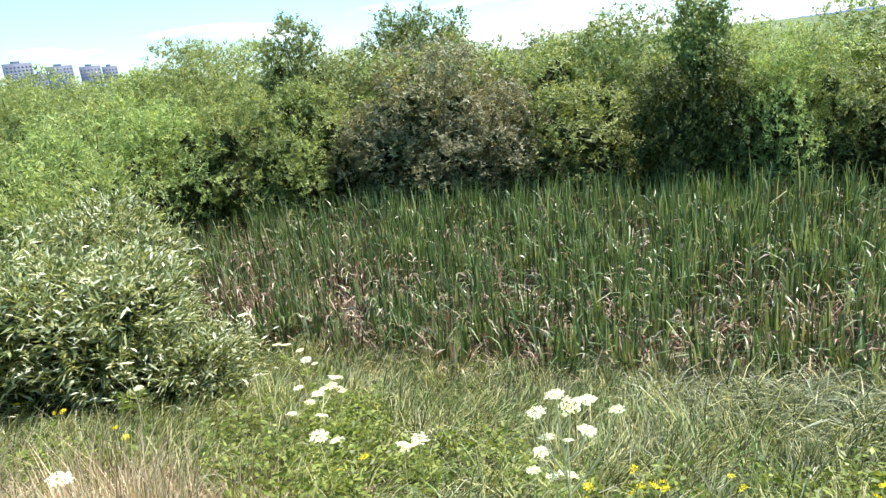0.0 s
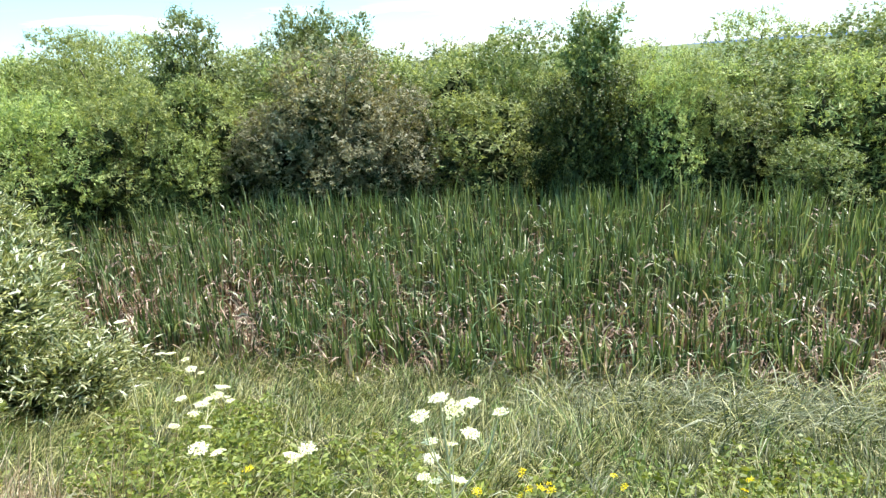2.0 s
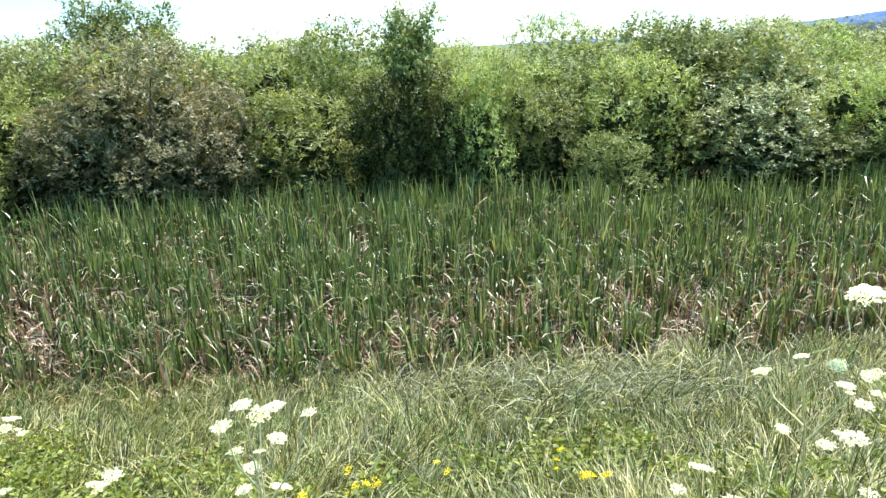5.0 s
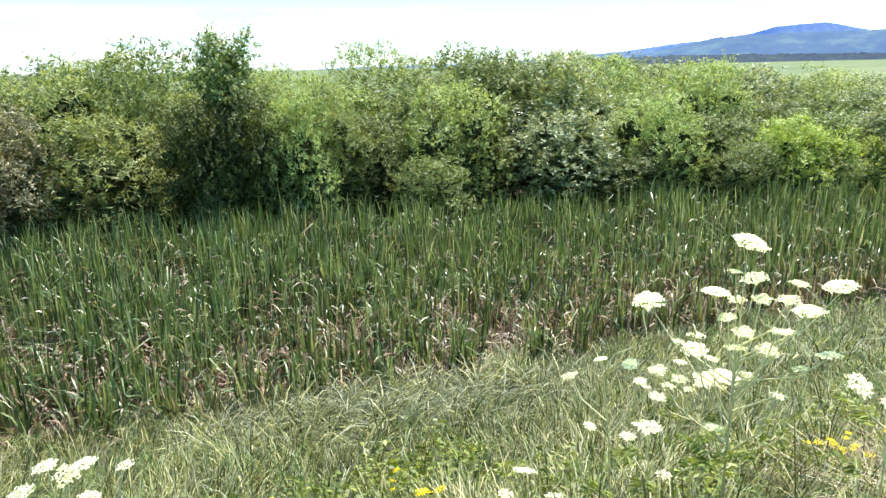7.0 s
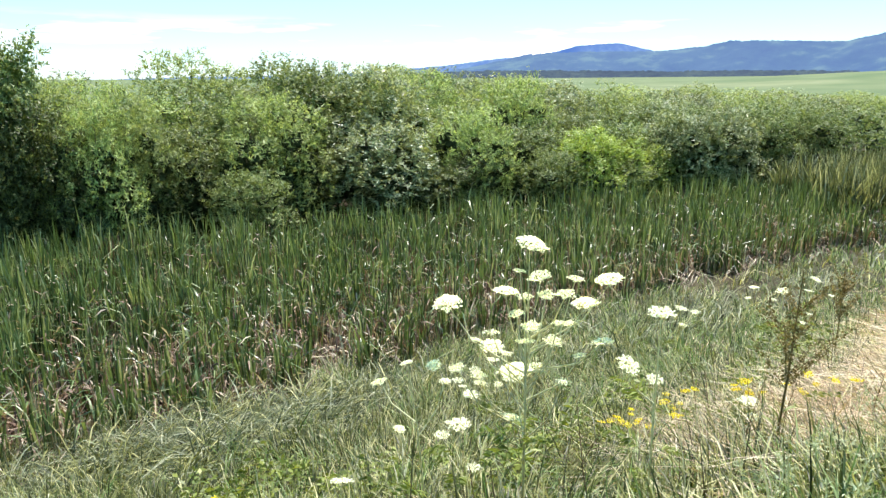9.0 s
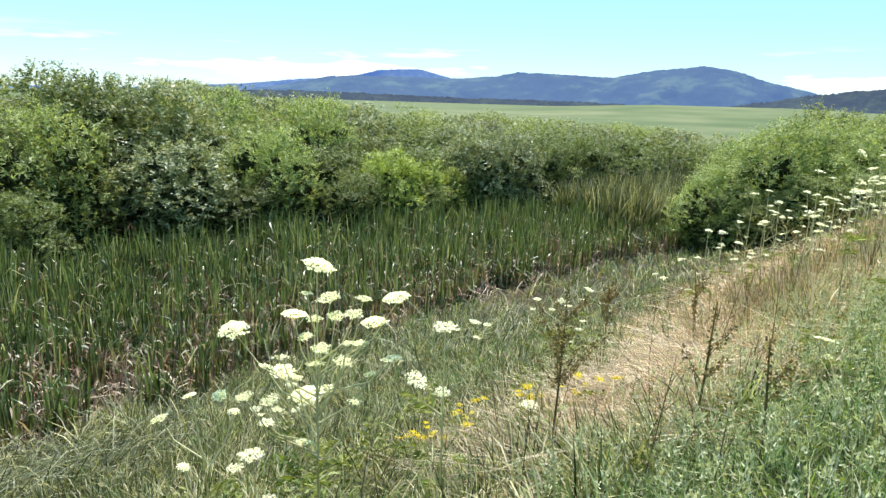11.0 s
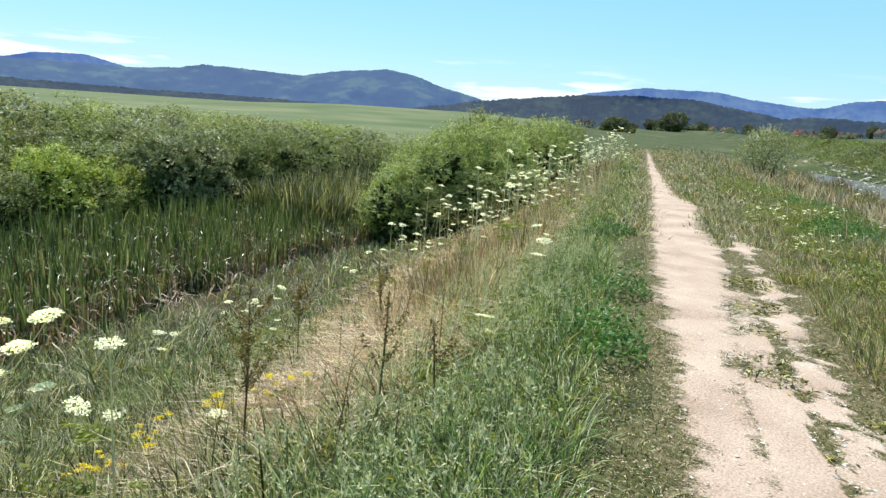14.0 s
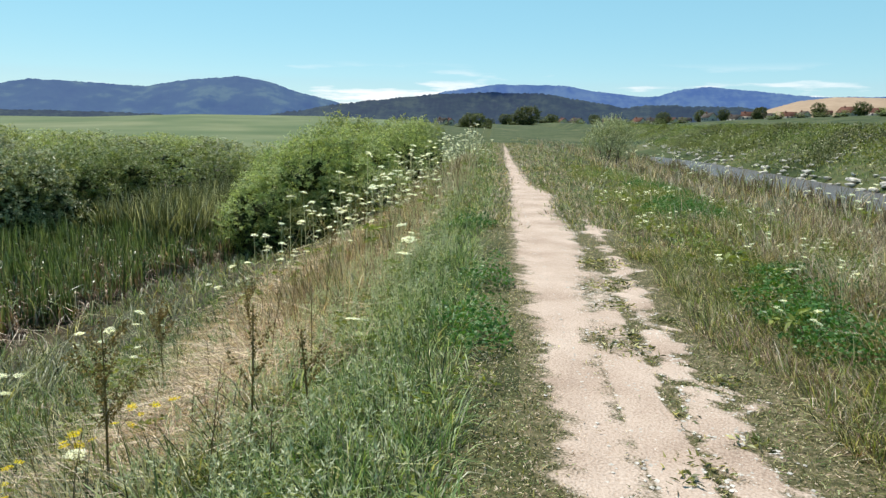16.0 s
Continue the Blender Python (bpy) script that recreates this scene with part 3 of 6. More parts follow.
def crown_mesh(name, seed, rx, rz, lobes, twigs, per, leaf, wide, mat, profile="dome", droop=0.1, spread=0.3, whole=False, lobe=0.4, level=2, rise=0.5, stray=0.5):
    """Overlapping leafy lobes along a dome; leaves only where they show. Its foot is at z = 0, its height about rz."""
    g = np.random.default_rng(seed)
    heap = Heap()
    ph, pr = PROFILES[profile]
    k = (np.arange(lobes) + 0.5) / lobes
    h = 0.1 + 0.8 * k ** 0.92
    r = np.interp(h, ph, pr) * rx
    sx = np.clip(lobe * rx * (r / rx) ** 0.55 * g.uniform(0.72, 1.28, lobes), 0.1 * rx, None)
    out = np.clip(r - sx * 0.92, 0, None) * g.uniform(0.6, 1.12, lobes)
    ang = np.arange(lobes) * 2.39996 + g.uniform(-0.4, 0.4, lobes)
    c = np.column_stack([out * np.cos(ang), out * np.sin(ang), h * rz * 0.97])
    s = np.column_stack([sx, sx, sx * g.uniform(0.8, 1.2, lobes)])
    c[:, 2] = np.minimum(c[:, 2], rz - 0.8 * s[:, 2])
    # more roots than wanted; those deep inside a neighbour are left out
    m = twigs * 3
    area = sx ** 2 * np.clip(0.35 + 2.0 * h, 0.6, 1.2)
    pick = g.choice(lobes, m, p=area / area.sum())
    u = g.normal(0, 1, (m, 3))
    u[:, 2] = u[:, 2] * 0.9 + 0.3
    u /= np.linalg.norm(u, axis=1, keepdims=True)
    lump = 1 + 0.13 * np.sin(u[:, 0] * 6 + pick) * np.sin(u[:, 1] * 7 + 2 * pick) + 0.1 * np.sin(u[:, 2] * 11 + 3 * pick)
    root = c[pick] + u * s[pick] * (lump * g.uniform(0.55, 1.0, m))[:, None]
    d = np.linalg.norm((root[:, None, :] - c[None]) / s[None], axis=2)
    d[np.arange(m), pick] = 9.0
    ok = np.where((d.min(1) > 0.7) & (root[:, 2] > 0.05))[0][:twigs]
    root, u, pick = root[ok], u[ok], pick[ok]
    n = len(root)
    way = u * 0.75 + g.normal(0, 0.28, (n, 3)) + np.array([0, 0, rise])
    way /= np.linalg.norm(way, axis=1, keepdims=True)
    tl = g.uniform(0.45, 1.2, n) * spread * np.where(g.uniform(0, 1, n) < 0.06, 1.4, 1.0)
    f = np.tile(np.linspace(0.05, 1.0, per), n)
    rep = np.repeat(np.arange(n), per)
    pos = root[rep] + way[rep] * (tl[rep] * f)[:, None] + g.normal(0, 0.025, (n * per, 3))
    way2 = way[rep] * 0.8 + g.normal(0, stray, (n * per, 3))
    way2[:, 2] -= droop
    face = u[rep] * 0.8 + np.array([0, 0, 0.22]) + g.normal(0, 0.38, (n * per, 3))
    taper = 1.15 - 0.5 * f
    L, W = leaf * taper * g.uniform(0.7, 1.25, len(pos)), wide * taper * g.uniform(0.7, 1.2, len(pos))
    heap.add(*(leaves(pos, way2, L, W) if whole else leaflets(pos, way2, L, W, face)))
    # ragged core fills each lobe; its dark colour paints the shade inside
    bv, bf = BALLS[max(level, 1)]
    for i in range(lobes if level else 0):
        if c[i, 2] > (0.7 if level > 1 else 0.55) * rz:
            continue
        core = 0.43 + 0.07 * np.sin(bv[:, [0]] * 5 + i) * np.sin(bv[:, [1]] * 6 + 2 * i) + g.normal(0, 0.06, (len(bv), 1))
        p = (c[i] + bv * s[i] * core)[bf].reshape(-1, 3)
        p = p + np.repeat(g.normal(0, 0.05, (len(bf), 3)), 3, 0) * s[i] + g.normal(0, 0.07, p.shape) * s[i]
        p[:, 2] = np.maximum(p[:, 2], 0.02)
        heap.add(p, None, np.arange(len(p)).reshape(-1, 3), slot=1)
    # filler column up the middle, in the same painted shade
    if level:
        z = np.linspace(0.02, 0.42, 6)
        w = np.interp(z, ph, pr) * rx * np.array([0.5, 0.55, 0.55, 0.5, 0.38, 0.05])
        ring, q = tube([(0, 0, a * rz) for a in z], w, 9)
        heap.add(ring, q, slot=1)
    k = rz / np.percentile(np.concatenate(heap.v)[:, 2], 99.3)
    heap.v = [a * np.array([1, 1, k]) for a in heap.v]
    return heap.mesh(name, [mat, L_INNER_SHADE]), c * np.array([1, 1, k])


def limb_mesh(name, seed, centres, rx, rz):
    g = np.random.default_rng(seed)
    heap = Heap()
    for i, e in enumerate(centres[::2]):
        b = np.array([g.normal(0, 0.12 * rx), g.normal(0, 0.12 * rx), -0.15])
        m = b * 0.4 + e * 0.6 * np.array([0.5, 0.5, 1.0]) + g.normal(0, 0.06 * rx, 3)
        r = 0.03 * rx * g.uniform(0.7, 1.2)
        heap.add(*tube([b, (b + m) / 2 + g.normal(0, 0.03 * rx, 3), m, e], [r, r * 0.8, r * 0.6, r * 0.25], 4))
    return heap.mesh(name, [M_BARK], True)


def shrub(name, seed, at, label, category, mat, rx=1.7, rz=4.6, lobes=19, twigs=1750, per=10, leaf=0.12, wide=0.048, group="", **more):
    crown, centres = crown_mesh("crown", seed, rx, rz, lobes, twigs, per, leaf, wide, mat, **more)
    ob = thing(name, pose(*at, 0, 0, 0), label, category, group)
    part("trunk", limb_mesh("trunk", seed + 50, centres, rx, rz), ob, "grey-brown branching stems")
    part("crown", crown, ob)
    return ob


HEDGE = "shrubs of the thicket beyond the reeds"


def build_hedge():
    kinds = ((L_WILLOW, "bright green willow shrub with narrow leaves", 0.135, 0.042),
             (L_ALDER, "dark green alder shrub with rounded leaves", 0.105, 0.06),
             (L_WILLOW, "bright green bushy willow at the marsh edge", 0.135, 0.042),
             (L_GREY, "greyish brown-green willow bush", 0.115, 0.05),
             (L_LIME, "low yellow-green bush at the reed edge", 0.125, 0.062),
             (L_PALE, "silvery grey-leaved willow bush", 0.14, 0.058),
             (L_DARK, "dense round-headed alder tree above the thicket, its shaded side coloured dark", 0.105, 0.06))
    # how finely each sort is leafed: near, near, far, second row, high row behind, cone, round head
    sorts = {0: {}, 1: dict(lobes=24, lobe=0.36), 2: dict(twigs=800, per=8, spread=0.18, big=1.2, lobes=15, level=1), 4: dict(twigs=1400, per=9, big=1.1, lobes=24), 5: dict(twigs=1500, per=8, spread=0.18, big=0.92, lobes=18, level=1),
             6: dict(profile="cone", lobes=34, lobe=0.34, twigs=1900), 7: dict(profile="round", lobes=22, twigs=1000)}
    protos = {}

    def stand(kind, x, y, rx, rz, turn, sort):
        own = sort > 5
        key = (kind, sort, x) if own else (kind, sort)
        mat, nm, leaf, wide = kinds[kind]
        base, tall = (rx, rz) if own else (1.8, 4.6)
        if key not in protos:
            more = dict(sorts[sort])
            big = more.pop("big", 1.0)
            protos[key] = shrub("shrub", 100 + kind * 10 + sort, (x, y, float(height(x, y)) - 0.05), nm, "shrub", mat, base, tall, group=HEDGE, leaf=leaf * big, wide=wide * big, **more)
            ob = protos[key]
        else:
            ob = copy_thing(protos[key], pose(x, y, float(height(x, y)) - 0.05, 0, 0, turn))
        ob.scale = (rx / base, rx / base, rz / tall)
        ob.rotation_euler = (0, 0, radians(turn))
        return ob

    g = np.random.default_rng(5)
    # domes rising in steps from the reeds to the field
    edge = lambda x: np.interp(x, [-17, -8, 0, 8, 16, 22], [16.2, 16.2, 16.3, 15.6, 14.7, 13.5])
    for row, (back, tall, lo, hi, step) in enumerate(((0.2, 0.55, 1.1, 1.4, 2.4), (1.4, 0.8, 1.5, 1.95, 2.75), (3.7, 0.97, 1.6, 2.2, 2.6))):
        x = -18.0
        while x < 22:
            rz = np.interp(x, [-17, -8, 0, 8, 16, 22], [4.6, 4.5, 4.3, 4.2, 3.8, 3.3]) * tall * g.uniform(0.8, 1.14)
            kind = int(g.choice([0, 1, 1, 2, 1])) if x > 3 else int(g.choice([0, 2, 0, 1]))
            if -8.0 < x < -3.0 and row < 2:
                x += 1.0
                continue
            if -1.0 < x < 3.2 and row < 2:
                x += 1.0
                continue
            if row == 0 and (x < 5 or g.uniform() < 0.5):
                x += 1.8
                continue
            if 6.5 < x < 10 and row > 0:
                kind = int(g.choice([5, 0, 1]))
            stand(kind, x, edge(x) + back + g.normal(0, 0.35), g.uniform(lo, hi), rz, g.uniform(0, 360), int(g.integers(0, 2)) if row == 0 else 4)
            x += step * g.uniform(0.75, 1.15)
    # rows behind, up to the field
    for row, (y, hz) in enumerate(((20.6, 4.9), (23.5, 5.0), (28.0, 5.0), (33, 5.0), (40, 4.9))):
        x = -24.0 - row * 6
        stop = 36 + row * 14
        while x < stop:
            az = math.degrees(math.atan2(y, x))
            if row > 1 and az > 66:
                x += 2.5
                continue
            dist = math.hypot(x, y)
            up = np.interp(az, [10, 20, 28, 35, 45, 52, 60, 75, 95, 115, 128, 140], [-1.3, -1.3, -1.35, -1.2, -0.8, -0.2, 0.4, 1.05, 1.5, 1.9, 2.5, 2.1])
            top = 1.5 + dist * math.tan(radians(up)) - float(height(x, y)) + 0.1
            kind = int(g.choice([0, 2, 1, 0, 2, 5] if az < 60 else [0, 2, 1, 1, 1, 5])) if az < 118 else int(g.choice([0, 2]))
            if 30 < az < 42 and row < 3:
                kind = int(g.choice([5, 5, 1, 0]))
            stand(kind, x, y + g.normal(0, 0.8), g.uniform(1.8, 2.4) * (1 + row * 0.15), min(top, 6.5) * g.uniform(0.88, 1.1), g.uniform(0, 360), 5 if az > 52 else 2)
            x += g.uniform(1.9, 2.7) * (1 + row * 0.28)
    # single trees that stand above the rest
    # middle tree: shaded left side in dark leaf colour, sunlit right as willow
    for x, y, rx, rz, kind, sort in ((-10.2, 18.0, 1.75, 5.7, 1, 6), (-8.4, 22.0, 1.05, 6.0, 1, 7), (-7.0, 22.0, 1.05, 5.7, 1, 7), (0.85, 16.9, 0.8, 5.05, 1, 7), (1.0, 16.5, 1.3, 3.7, 6, 0), (0.2, 16.3, 1.25, 3.5, 6, 0), (2.2, 16.4, 1.2, 3.7, 0, 0), (2.9, 17.0, 1.3, 3.9, 2, 1)):
        stand(kind, x, y, rx, rz, g.uniform(0, 360), sort)
    # the broad grey-brown bush between them
    for x, y, rx, rz in ((-5.9, 17.3, 2.3, 4.6), (-7.5, 17.0, 1.5, 3.2), (-4.2, 17.0, 1.6, 3.4), (-5.3, 16.5, 1.5, 2.7)):
        stand(3, x, y, rx, rz, g.uniform(0, 360), 1)
    # low bushes before the thicket
    for x, y, rx, rz, kind in ((15.2, 14.6, 1.3, 2.6, 4), (16.7, 14.6, 1.2, 2.3, 4), (18.1, 14.7, 1.0, 2.0, 4), (19.5, 14.6, 1.5, 3.0, 5), (21.5, 14.4, 1.6, 3.1, 5), (24, 14.8, 1.8, 3.2, 1), (26.5, 14.2, 1.7, 3.0, 1), (29, 13.8, 1.9, 3.1, 1), (31.5, 12.6, 1.8, 3.1, 1), (33.5, 11.6, 1.9, 3.1, 0), (36.0, 10.6, 1.9, 3.0, 1), (38.5, 12.0, 2.2, 3.1, 0), (41, 10.0, 2.1, 3.0, 0), (36, 14, 2.2, 3.2, 5), (44.5, 12, 2.4, 3.1, 1), (40, 8.4, 1.9, 2.9, 0), (46.5, 9, 2.3, 3.0, 0), (51, 11, 2.6, 3.1, 1),
                               (22.5, 18, 1.8, 3.4, 5), (25, 19, 1.8, 3.5, 5), (-12.3, 14.3, 1.6, 4.0, 0), (-13.5, 12.6, 1.7, 4.0, 2), (-15.0, 11.4, 1.7, 3.8, 2), (-10.9, 15.5, 1.7, 4.0, 0), (-9.6, 15.9, 1.2, 2.6, 2)):
        stand(kind, x, y, rx, rz, g.uniform(0, 360), 1 if x < 27 else 2)
    # bushes at the far end of the basin, by the dike
    for x, y, rx, rz, kind in ((22.3, 7.0, 1.7, 2.9, 0), (22.0, 6.0, 1.2, 2.0, 0), (21.5, 5.2, 1.1, 1.4, 0), (22.4, 4.4, 1.4, 1.9, 0), (23.3, 3.3, 1.3, 1.7, 0), (22.4, 7.6, 0.8, 1.5, 0), (23.2, 5.7, 1.9, 3.8, 0), (23.4, 4.4, 1.4, 2.4, 0), (24.8, 4.2, 1.8, 3.3, 0), (25.2, 7.4, 1.7, 3.6, 0), (27.0, 5.4, 1.8, 4.2, 2), (28.5, 3.6, 1.5, 3.2, 0), (30.0, 6.8, 1.9, 4.2, 2), (31.5, 4.4, 1.8, 3.8, 0), (34.5, 6.2, 2.0, 4.2, 2), (36.5, 4.0, 1.9, 3.7, 0), (40.5, 5.8, 2.2, 4.2, 0), (43, 4.0, 2.0, 3.6, 1), (48, 5, 2.3, 4.0, 2), (54, 5, 2.5, 4.0, 0)):
        ob = stand(kind, x, y, rx, rz, g.uniform(0, 360), 0 if x < 29 else 2)
        ob["group"] = "bushes on the dike's slope"


build_hedge()


def build_near_willow():
    for k, (x, y, rx, rz, sd) in enumerate(((-7.1, 6.4, 1.35, 2.3, 301), (-8.9, 8.3, 1.5, 2.9, 302), (-8.3, 5.7, 1.6, 2.6, 303), (-6.0, 6.7, 0.85, 1.3, 307), (-10.6, 9.8, 2.0, 3.3, 304), (-12.8, 10.6, 2.2, 3.7, 305), (-13.0, 8.4, 2.2, 3.4, 306))):
        shrub("willow_bush", sd, (x, y, float(height(x, y)) - 0.05), "silvery-green narrow-leaved willow bush on the slope", "shrub", L_SILVER if k < 4 else L_WILLOW,
              rx, rz, 22, 1300 if k < 2 else 800, 10, 0.18, 0.034 if k < 4 else 0.038, "willow bushes on the slope", droop=0.15, spread=0.46, whole=True, rise=0.7, stray=0.36)


build_near_willow()


# ---- cattails ----
def reed_edge(x):
    return np.interp(x, [-16, -8, -5, -2.5, 0, 2, 3.5, 6, 14, 18, 24, 30], [11.5, 9.6, 9.0, 8.65, 8.5, 8.45, 8.6, 8.9, 9.2, 8.8, 7.6, 7.0])


def build_cattails():
    def bed(n):
        p = scatter(n, -16, 30, 7.2, 16.5)
        x, y = p[:, 0], p[:, 1]
        front = reed_edge(x) + 0.25 * wave(x, y, 0.8, 2)
        back = np.interp(x, [-16, -8, 0, 2, 6, 12, 18, 24, 30], [13.6, 14.9, 15.4, 15.4, 14.5, 14.0, 13.1, 12.3, 11.6]) + 0.3 * wave(x, y, 1.1, 4)
        return p[(y > front) & (y < back)]

    # shoots stand in close bundles of upright blades, the old leaves lie between
    heap = Heap()
    c = bed(16500)
    gap = np.interp(c[:, 1] - reed_edge(c[:, 0]), [0, 1.5, 4], [1.0, 0.6, 0.15])
    c = c[wave(c[:, 0], c[:, 1], 0.9, 9) > rng.uniform(-1.6, 0.9, len(c)) * gap - 0.5 * (1 - gap)]
    c = c[rng.uniform(0, 1, len(c)) < np.interp(c[:, 0], [-9, -4, 8, 14, 30], [0.55, 0.7, 0.75, 1.0, 1.0])]
    per = rng.integers(6, 13, len(c))
    depth = c[:, 1] - reed_edge(c[:, 0])
    tall = np.interp(depth, [0, 1.2, 2.5, 4, 6], [0.86, 0.93, 1.04, 1.18, 1.42]) * rng.normal(1.0, 0.07, len(c)) * np.interp(c[:, 0], [6, 12, 30], [1.0, 1.12, 1.2]) * (1.0 + 0.05 * wave(c[:, 0], c[:, 1], 1.4, 13))
    b = np.repeat(c, per, 0) + rng.normal(0, 0.05, (per.sum(), 2))
    deep, tall = np.repeat(depth, per), np.repeat(tall, per)
    n = len(b)
    yaw = np.repeat(rng.uniform(0, np.pi, len(c)), per) + np.where(rng.uniform(0, 1, n) < 0.5, 0, np.pi) + rng.normal(0, 0.5, n)
    base = np.column_stack([b, height(b[:, 0], b[:, 1]) - 0.03])
    length = tall * rng.uniform(0.6, 1.06, n)
    width = rng.uniform(0.024, 0.046, n) * np.interp(b[:, 0], [10, 20, 30], [1, 1.1, 1.3])
    bend = np.abs(rng.normal(0.0, 0.05, n)) + (rng.uniform(0, 1, n) < 0.28) * rng.uniform(0.25, 0.9, n)
    old = (rng.uniform(0, 1, n) < np.interp(b[:, 0], [-8, -3, 2, 6, 12], [2.0, 1.4, 1.2, 1.8, 2.1]) * (0.16 + 0.12 * wave(b[:, 0], b[:, 1], 0.7, 61)) * np.interp(deep, [1, 4], [1.0, 0.5])).astype(int)
    length = length * np.where(old, 0.72, 1.0)
    for near in (True, False):
        m = (deep < 3.0) == near
        sg = 5 if near else 4
        v, q, t = blades(base[m], length[m], width[m], np.abs(rng.normal(0, 0.12, m.sum())), bend[m], sg, yaw[m], yaw[m] + np.pi / 2 + rng.normal(0, 0.9, m.sum()), 4)
        heap.add(v, q, t)
        heap.sq[-1] = np.tile(old[m], sg - 1)
        heap.st[-1] = old[m]
    # a paler, greyer stand at the far end of the basin
    p = scatter(2600, 21.5, 32, 8.2, 12.6)
    p = p[(p[:, 1] > np.interp(p[:, 0], [21, 28, 36], [9.6, 8.6, 8.4])) & (p[:, 1] < np.interp(p[:, 0], [21, 36], [12.6, 11.6]))]
    b2 = np.repeat(p, 3, 0) + rng.normal(0, 0.05, (len(p) * 3, 2))
    n2 = len(b2)
    far_bed = Heap()
    far_bed.add(*blades(np.column_stack([b2, height(b2[:, 0], b2[:, 1])]), rng.uniform(1.5, 2.15, n2), rng.uniform(0.03, 0.055, n2), rng.uniform(0, 0.25, n2), np.abs(rng.normal(0.1, 0.25, n2)), 3))
    tagged(new("grey_reeds", far_bed.mesh("grey_reeds", [L_SEDGE])), "pale grey-green reeds at the far end of the marsh", "reeds", kind="stuff")
    me = heap.mesh("cattails", [L_REED, L_DEAD])
    tagged(new("cattails", me), "dense bed of tall green cattail leaves in the marsh", "cattails", kind="stuff")
    # last year's leaves: broken, bent, lying through the stand
    p = bed(62000)
    p = p[wave(p[:, 0], p[:, 1], 0.9, 21) > rng.uniform(-1.3, 0.8, len(p))]
    base = np.column_stack([p, height(p[:, 0], p[:, 1]) - 0.02])
    n = len(base)
    v, q, t = blades(base, rng.uniform(0.25, 0.8, n), rng.uniform(0.02, 0.04, n), rng.uniform(0.0, 0.5, n), rng.uniform(0.0, 1.3, n), 3)
    heap = Heap()
    heap.add(v, q, t)
    # broken tips hanging between the blades, added to give the stand its glints
    p = bed(22000)
    p = p[rng.uniform(0, 1, len(p)) < np.interp(p[:, 0], [4, 11], [1.0, 0.8])]
    n = len(p)
    at = np.column_stack([p, height(p[:, 0], p[:, 1]) + rng.uniform(0.15, 0.85, n)])
    d = rng.normal(0, 1, (n, 3)) + np.array([0, 0, -0.3])
    heap.add(*leaves(at, d, rng.uniform(0.1, 0.28, n), rng.uniform(0.018, 0.034, n), 0.3), slot=0)
    tagged(new("dead_cattail_leaves", heap.mesh("dead_cattail_leaves", [L_DEAD])), "brown and straw-coloured dead cattail leaves among the green", "dead leaves", kind="stuff")


build_cattails()


# ---- grass ----
def radius(p):
    return np.hypot(p[:, 0] - 0.6, p[:, 1])


def grass(name, label, category, p, mat, length, width, lean, bend, segs=2, yaw=None):
    """Single blades at the points p; the far ones are broader and stand for many."""
    n = len(p)
    base = np.column_stack([p, height(p[:, 0], p[:, 1]) - 0.02])
    k = np.clip(radius(p) / 7.0, 1.0, 5.0)
    v, q, t = blades(base, rng.uniform(*length, n), rng.uniform(*width, n) * k, rng.uniform(*lean, n), np.abs(rng.normal(0, bend, n)), segs, yaw)
    heap = Heap()
    heap.add(v, q, t)
    return tagged(new(name, heap.mesh(name, [mat])), label, category, kind="stuff")


def tufts(name, label, category, c, mats, length, width, per, spread=0.05, lean=(0.05, 0.45), bend=(0.15, 0.8), comb=None, segs=3, pulled=0.5):
    """Tussocks at c: blades arching outward from each, some combed one way by the wind."""
    heap = Heap()
    r = radius(c)
    for lo, hi, share, sg in ((0, 9, 1.0, segs), (9, 18, 0.62, 2), (18, 400, 0.36, 2)):
        p = c[(r >= lo) & (r < hi)]
        if not len(p):
            continue
        m = max(4, int(per * share))
        b = np.repeat(p, m, 0)
        n = len(b)
        yaw = rng.uniform(0, 2 * np.pi, n)
        b = b + np.column_stack([np.cos(yaw), np.sin(yaw)]) * (spread * rng.uniform(0, 1, n))[:, None] / math.sqrt(share)
        pull = rng.uniform(0, 1, n) < pulled
        wind = 0.9 + 1.3 * wave(b[:, 0], b[:, 1], 1.5, 51) + 0.8 * wave(b[:, 0], b[:, 1], 0.5, 52) if comb is None else comb + 0.5 * wave(b[:, 0], b[:, 1], 0.8, 53)
        yaw = np.where(pull, wind + rng.normal(0, 0.4, n), yaw)
        size = np.repeat(rng.uniform(0.7, 1.2, len(p)), m)
        base = np.column_stack([b, height(b[:, 0], b[:, 1]) - 0.02])
        w = rng.uniform(*width, n) / share ** 0.6 * np.clip(radius(b) / 15, 1, 2)
        v, q, t = blades(base, rng.uniform(*length, n) * size, w, rng.uniform(*lean, n), rng.uniform(*bend, n), sg, yaw)
        slot = 0
        if len(mats) > 1:
            pick = np.repeat(rng.integers(0, len(mats), len(p)), m)
            pick = np.where(rng.uniform(0, 1, n) < 0.15, rng.integers(0, len(mats), n), pick)
            heap.add(v, q, t)
            heap.sq[-1] = np.tile(pick, sg - 1)
            heap.st[-1] = pick
        else:
            heap.add(v, q, t)
    return tagged(new(name, heap.mesh(name, mats)), label, category, kind="stuff")


def thin(p, keep):
    return p[rng.uniform(0, 1, len(p)) < keep]


def cut_far(p, near=7.0):
    """Fewer plants with distance."""
    return thin(p, np.clip((near / np.maximum(radius(p), near)) ** 1.25, 0.04, 1))


